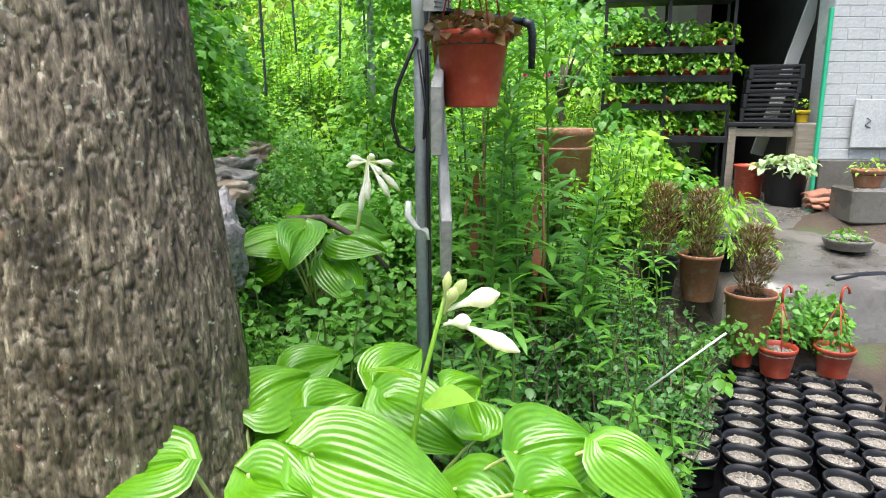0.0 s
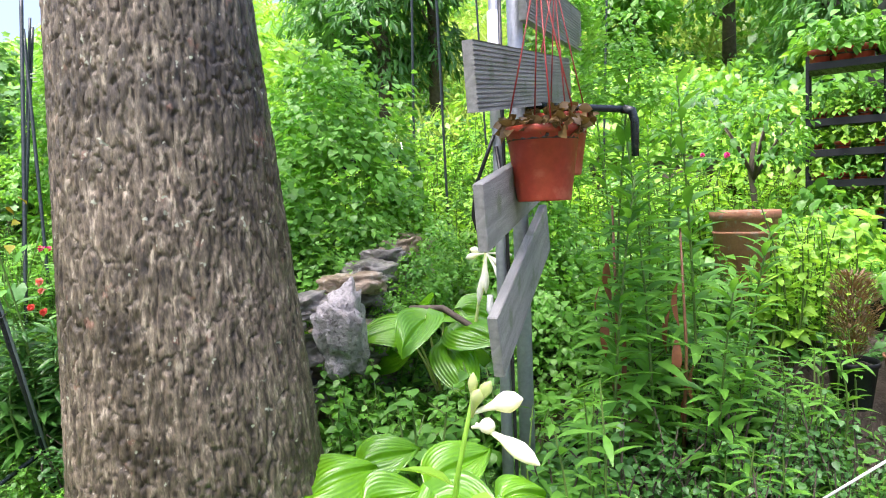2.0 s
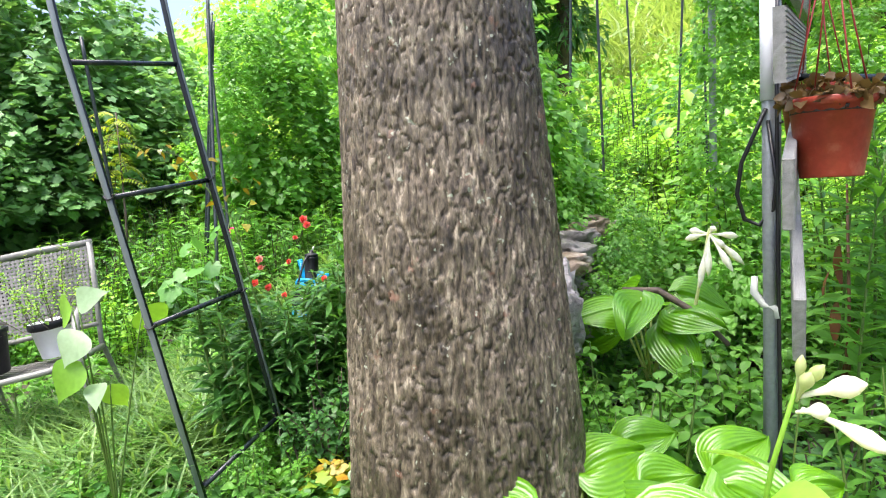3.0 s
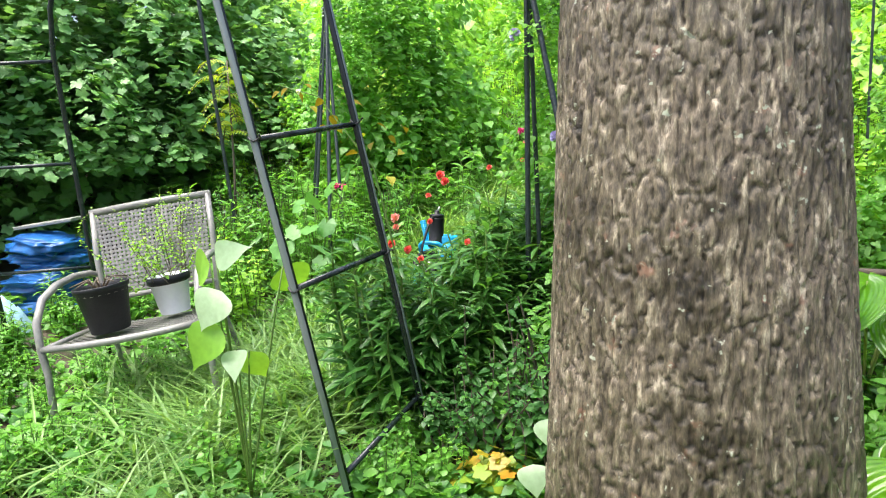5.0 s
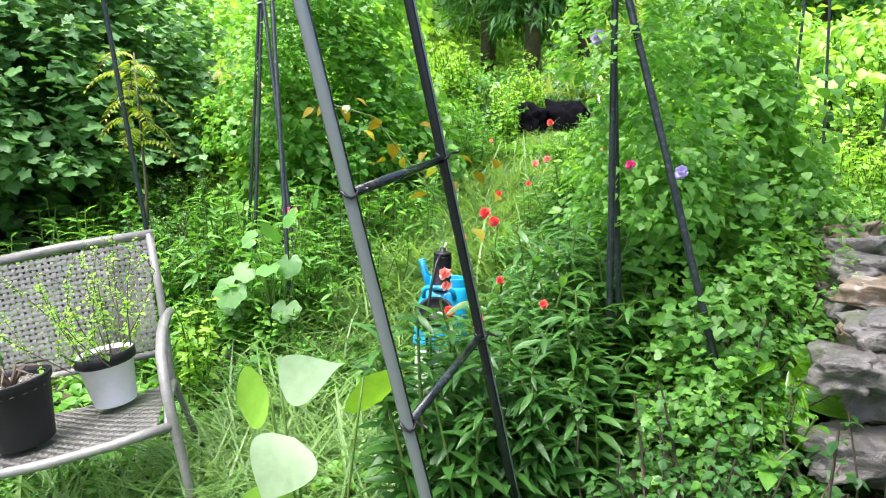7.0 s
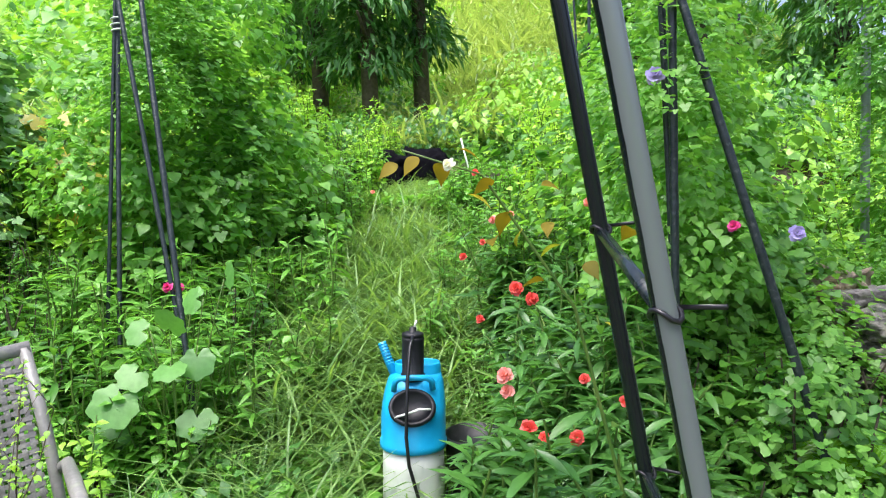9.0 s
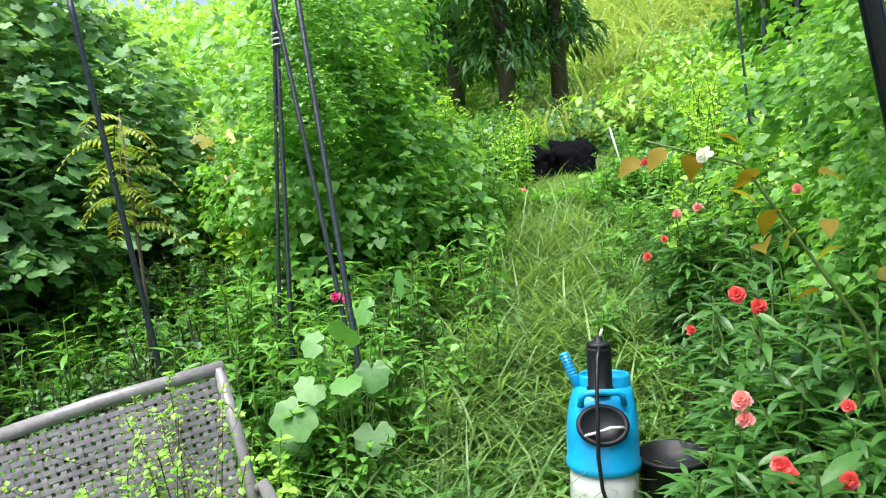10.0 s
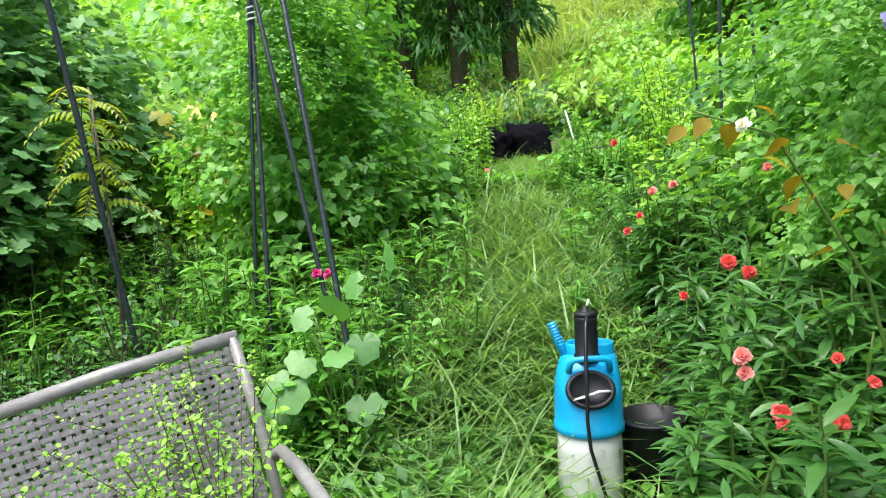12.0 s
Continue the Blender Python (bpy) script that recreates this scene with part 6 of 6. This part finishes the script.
scatter(("far0", "far1", "far1", "far0", "far2"), -13, 1.2, 6.8, 13, 125, 0.6, 1.15, True, off_meadow)
scatter(("far0", "far1", "far1"), -24, 8, 14, 34, 55, 1.6, 2.8, True, off_meadow)
scatter(("far0", "far1"), -22, -8, -1.0, 15, 28, 1.1, 1.8, True, lambda x, y: True)
scatter(("far0", "far2"), 1.0, 9, 9.2, 16, 22, 1.4, 2.4, True, lambda x, y: True)
scatter(("far1", "far0"), -0.6, 1.2, 4.6, 7.0, 12, 0.45, 0.75, True, lambda x, y: True)
scatter(("meadow0", "meadow1"), -5.5, -0.5, 8.8, 15, 70, 0.8, 1.3, True, lambda x, y: not off_meadow(x, y))
scatter(("meadow0", "meadow1"), -12, 6, 14, 28, 120, 1.4, 2.4, True, lambda x, y: True)
scatter(("meadow0", "meadow1"), -15, -6.5, 5, 12, 60, 1.0, 1.6, True, lambda x, y: True)
for x, y, q in ((-3.35, 8.3, 0.75), (-2.95, 8.7, 0.7), (-4.0, 8.1, 0.75), (-4.6, 7.6, 0.8), (-2.35, 8.4, 0.65)):
    set_stuff("far2", on_ground(x, y, -0.05, x * 80), q)


def far_tree(x, y, tall, r, dark=True, lean=0.0):
    ob = thing("tree", "dark tree with drooping foliage on the hillside" if dark else "leafy green tree on the hillside", "tree", on_ground(x, y, -0.1), "trees on the hillside")
    part("trunk", Geo().tube([(0, 0, 0), (lean * 0.5, 0, tall * 0.4), (lean, 0, tall * 0.8), (lean, 0, tall)], [0.13, 0.10, 0.06, 0.02], 10), M_WOODY, ob)
    g = Geo()
    for k in range(9):
        a = k * 2.4
        q = r * 0.55 * (k % 3) / 2
        z = tall * (0.26 + 0.66 * k / 8)
        part("limb", Geo().tube([(lean * 0.6, 0, z - 0.3), (lean + q * math.cos(a), q * math.sin(a), z)], [0.04, 0.015], 6), M_WOODY, ob)
        sub = mound_geo(r * 0.55, r * 0.55, r * 0.5, 520, OVATE_LO if not dark else LANCE_LO, 0.14 if not dark else 0.20, k * 1.7 + x)
        g.add(np.concatenate(sub.v), sub.f, np.array(Matrix.Translation((lean + q * math.cos(a), q * math.sin(a), z))))
    part("crown", g, M_DARK if dark else M_LEAF, ob)


for q in ((-4.5, 9.4, 4.4, 1.05, True), (-3.9, 10.0, 4.8, 0.95, True), (-5.4, 9.9, 4.4, 1.2, True), (-6.6, 12, 4.0, 1.3, True), (1.6, 9.8, 3.6, 1.2, True), (-0.9, 10.5, 3.0, 1.1, False), (0.4, 12.5, 4.5, 1.6, False)):
    far_tree(*q)

# bright growth between the hedge and the bean poles
scatter(("weed0", "dark1", "narrow1", "weed2"), -5.3, -4.1, 2.3, 4.0, 60, 0.8, 1.3, False, lambda x, y: True)
scatter(("lime0", "lime1", "weed1", "narrow2"), -5.6, -4.4, 3.8, 7.5, 50, 1.1, 1.7, False, lambda x, y: True)
scatter(("far1", "far0", "far1"), -7.5, -4.6, 5.5, 8.8, 16, 0.5, 0.8, True, lambda x, y: True)
scatter(("dark0", "weed1", "dark2"), -1.4, -1.08, 1.75, 2.5, 16, 0.8, 1.2, False, lambda x, y: True)
pole_thing("pipe_post", "grey galvanised pipe post among the shrubs", (-0.56, 3.66, 0.55), (-0.57, 3.68, 2.9), 0.022, M_PIPE, "pipe posts")
for x, y, z, q, key in ((-0.46, 3.52, 0.9, 0.5, "vine0"), (-0.44, 3.55, 1.45, 0.42, "vine1"), (-0.46, 3.6, 1.9, 0.40, "vine0"), (-0.42, 3.7, 2.3, 0.4, "vine1"), (-1.16, 2.45, 0.76, 0.38, "vine1"), (-1.12, 2.8, 0.88, 0.42, "vine0"), (-1.14, 3.15, 0.98, 0.45, "vine1"),
                        (-1.30, 1.95, 0.5, 0.36, "vine1"), (-1.45, 3.0, 1.6, 0.5, "vine0"), (-0.76, 2.38, 0.82, 0.2, "vine1"), (-0.78, 2.65, 0.92, 0.22, "vine0"), (-0.8, 2.95, 1.0, 0.26, "vine1")):
    set_stuff(key, pose(x, y, z, 0, 0, rnd(0, 360)), q)
for k in range(22):
    x, y = rnd(-1.5, 0.3), rnd(3.0, 5.4)
    set_stuff("vine%d" % (k % 2), on_ground(x, y, -0.1, k * 50), rnd(0.35, 0.6))
# weeds round the tarpaulin and the stones
scatter(("weed0", "weed1", "narrow2"), -4.7, -4.1, 0.9, 1.9, 11, 0.5, 0.75, False, lambda x, y: True)
scatter(("weed0", "weed2"), -0.85, -0.3, 1.75, 2.3, 9, 0.6, 0.85, False, lambda x, y: True)
scatter(("weed1", "dark1"), -1.35, -1.05, 2.2, 3.0, 9, 0.8, 1.1, False, lambda x, y: True)


def pinnate_geo(n, tall):
    """A sapling with feathered leaves."""
    gs, gl = Geo(), Geo()
    gs.tube([(0, 0, 0), (0.02, 0, tall * 0.5), (0.0, 0.02, tall)], [0.008, 0.006, 0.003], 7)
    for k in range(n):
        a = k * 2.4
        z = tall * (0.66 + 0.34 * k / n)
        L = rnd(0.10, 0.17)
        t = np.linspace(0.15, 1, 10)
        px = np.stack([L * t * math.cos(a), L * t * math.sin(a), z + 0.10 * t - 0.16 * t * t], 1)
        gs.tube(px, 0.0018, 4)
        for s in (-1, 1):
            gl.leaves(LANCE, turn_mats(px, np.full(10, a - 1.57 + s * 1.15), np.full(10, -0.15), np.full(10, 0.1 * s), 0.05 * (1.15 - 0.6 * t)))
    return gs, gl


plant_proto("sapling", "sapling", "young sapling with feathered yellow-green leaves by a stake", "sapling", *pinnate_geo(16, 1.0), M_WOODY, M_SAPLING, "")
set_plant("sapling", on_ground(-4.36, 2.68, 0, 20), 1.45)

# grass along the way up to the bin
for k in range(64):
    y = 1.3 + 0.09 * k
    for q in (-0.26, 0.0, 0.24):
        x = -2.55 - (y - 2) * 0.16 + q + rnd(-0.1, 0.1)
        if (x + 2.39) ** 2 + (y - 2.35) ** 2 < 0.34 ** 2:
            continue
        set_stuff("grass%d" % (k % 3), on_ground(x, y, -0.02, rnd(0, 360)), rnd(0.5, 0.95) * (1.0 if y < 5.2 else 0.55))
        if k % 2:
            set_stuff("cover%d" % (k % 3), on_ground(x, y, -0.03, rnd(0, 360)), rnd(0.35, 0.6))
for k in range(26):
    y = 2.9 + 0.15 * k
    for q in (-0.5, 0.45):
        set_plant(("weed%d", "narrow%d")[k % 2] % (k % 3), on_ground(-2.55 - (y - 2) * 0.16 + q + rnd(-0.15, 0.15), y, -0.02, k * 70), rnd(0.45, 0.8))
scatter(("cover0", "cover1"), -2.6, -1.6, 5.0, 8.5, 26, 0.9, 1.2, True, lambda x, y: True)
scatter(("far0", "far1"), -16, -7.5, 7, 14, 34, 1.6, 2.4, True, lambda x, y: True)
# yellowing growth: by the arch's foot and in the hedge
plant_proto("yellow", "yellowing_weed", "low weed with lobed green and yellow leaves", "weed", None, cover_geo(0.34, 80, LOBED, 0.085, 0.24), M_STEM, M_TURNING, "")
for x, y, s in ((-1.50, 0.98, 0.8), (-1.35, 1.5, 0.7), (-3.6, 0.75, 0.7), (-1.34, 1.82, 1.0), (-1.62, 0.9, 0.8), (-1.9, 0.8, 0.7)):
    set_plant("yellow", on_ground(x, y, 0.0, x * 200), s)
scatter(("cover1", "cover0"), -1.75, -1.1, 0.85, 1.7, 8, 0.6, 0.8, True, lambda x, y: True)
hy = Geo().leaves(LOBED, turn_mats(np.stack([rnd(-0.35, 0.35, 46), rnd(-0.2, 0.2, 46), rnd(0, 0.7, 46)], 1), rnd(2.6, 4.2, 46), rnd(-1.2, -0.2, 46), rnd(-0.6, 0.6, 46), rnd(0.08, 0.15, 46)))
solo("vine_leaves", hy, M_YELLOW, "yellow autumn leaves hanging on the dark hedge", "vine", pose(-5.05, 4.35, 1.45), kind="stuff")

# small growth at the edge of the pots, before the planter and before the stones
for k in range(34):
    y = 1.15 + 0.055 * k
    set_plant(("dark%d", "dark%d", "weed%d")[k % 3] % (k % 3), on_ground(0.40 * y - 0.22 + rnd(-0.10, 0.10), y, -0.02, k * 61), rnd(0.40, 0.6) + 0.12 * (k > 18))
for x, y, s in ((0.30, 3.55, 1.1), (0.48, 3.62, 1.2), (0.66, 3.58, 1.1), (0.85, 3.7, 0.9), (0.2, 3.8, 1.2), (0.78, 3.95, 0.9)):
    set_plant("lime1" if x > 0.6 else "weed0", on_ground(x, y, -0.02, x * 300), s)
for x, y, s in ((-0.72, 1.92, 0.9), (-0.6, 1.85, 0.8), (-0.78, 2.12, 0.9), (-0.66, 2.05, 0.8), (-0.45, 1.95, 0.8), (-0.8, 2.4, 0.8), (-0.82, 2.65, 0.9), (-0.3, 1.9, 0.7)):
    set_plant("weed%d" % (int(x * -100) % 3), on_ground(x, y, -0.02, x * 900), s)

for x, y, s in ((1.35, 6.4, 0.8), (1.5, 7.3, 1.0), (1.2, 7.8, 1.1), (1.55, 8.6, 1.3), (0.9, 6.9, 0.9)):
    set_stuff("far%d" % (int(y * 10) % 2), on_ground(x, y, -0.05, y * 90), s)
set_stuff("vine1", pose(0.10, 2.55, 1.70, 0, 0, 40), 0.28)
for k in range(12):
    set_plant("balsam%d" % (k % 3), on_ground(-1.88 + rnd(0, 0.25), 1.62 + 0.06 * k, -0.02, k * 40), rnd(0.9, 1.2))

for x, y in ((-2.03, 2.14), (-2.0, 2.38), (-2.06, 2.62), (-1.98, 1.95)):
    set_plant("balsam1", on_ground(x, y, -0.02, y * 200), 1.12)
# the plot goes on behind the walker
scatter(("cover0", "cover1", "cover2"), -6, 4, -4.5, -0.9, 24, 0.9, 1.3, True, lambda x, y: True)
scatter(("grass0", "grass1"), -6, 4, -4.5, -0.9, 14, 0.6, 0.9, True, lambda x, y: True)
scatter(("far0", "far1"), -9, 9, -12, -5.5, 20, 1.2, 2.0, True, lambda x, y: True)
# low weeds on the bare soil beside the chair and before the tarpaulin
scatter(("weed0", "weed2", "narrow0"), -4.5, -3.45, 0.55, 1.25, 26, 0.4, 0.7, False, lambda x, y: True)
scatter(("cover0", "cover2"), -4.6, -3.4, 0.45, 1.2, 6, 0.6, 0.8, True, lambda x, y: True)
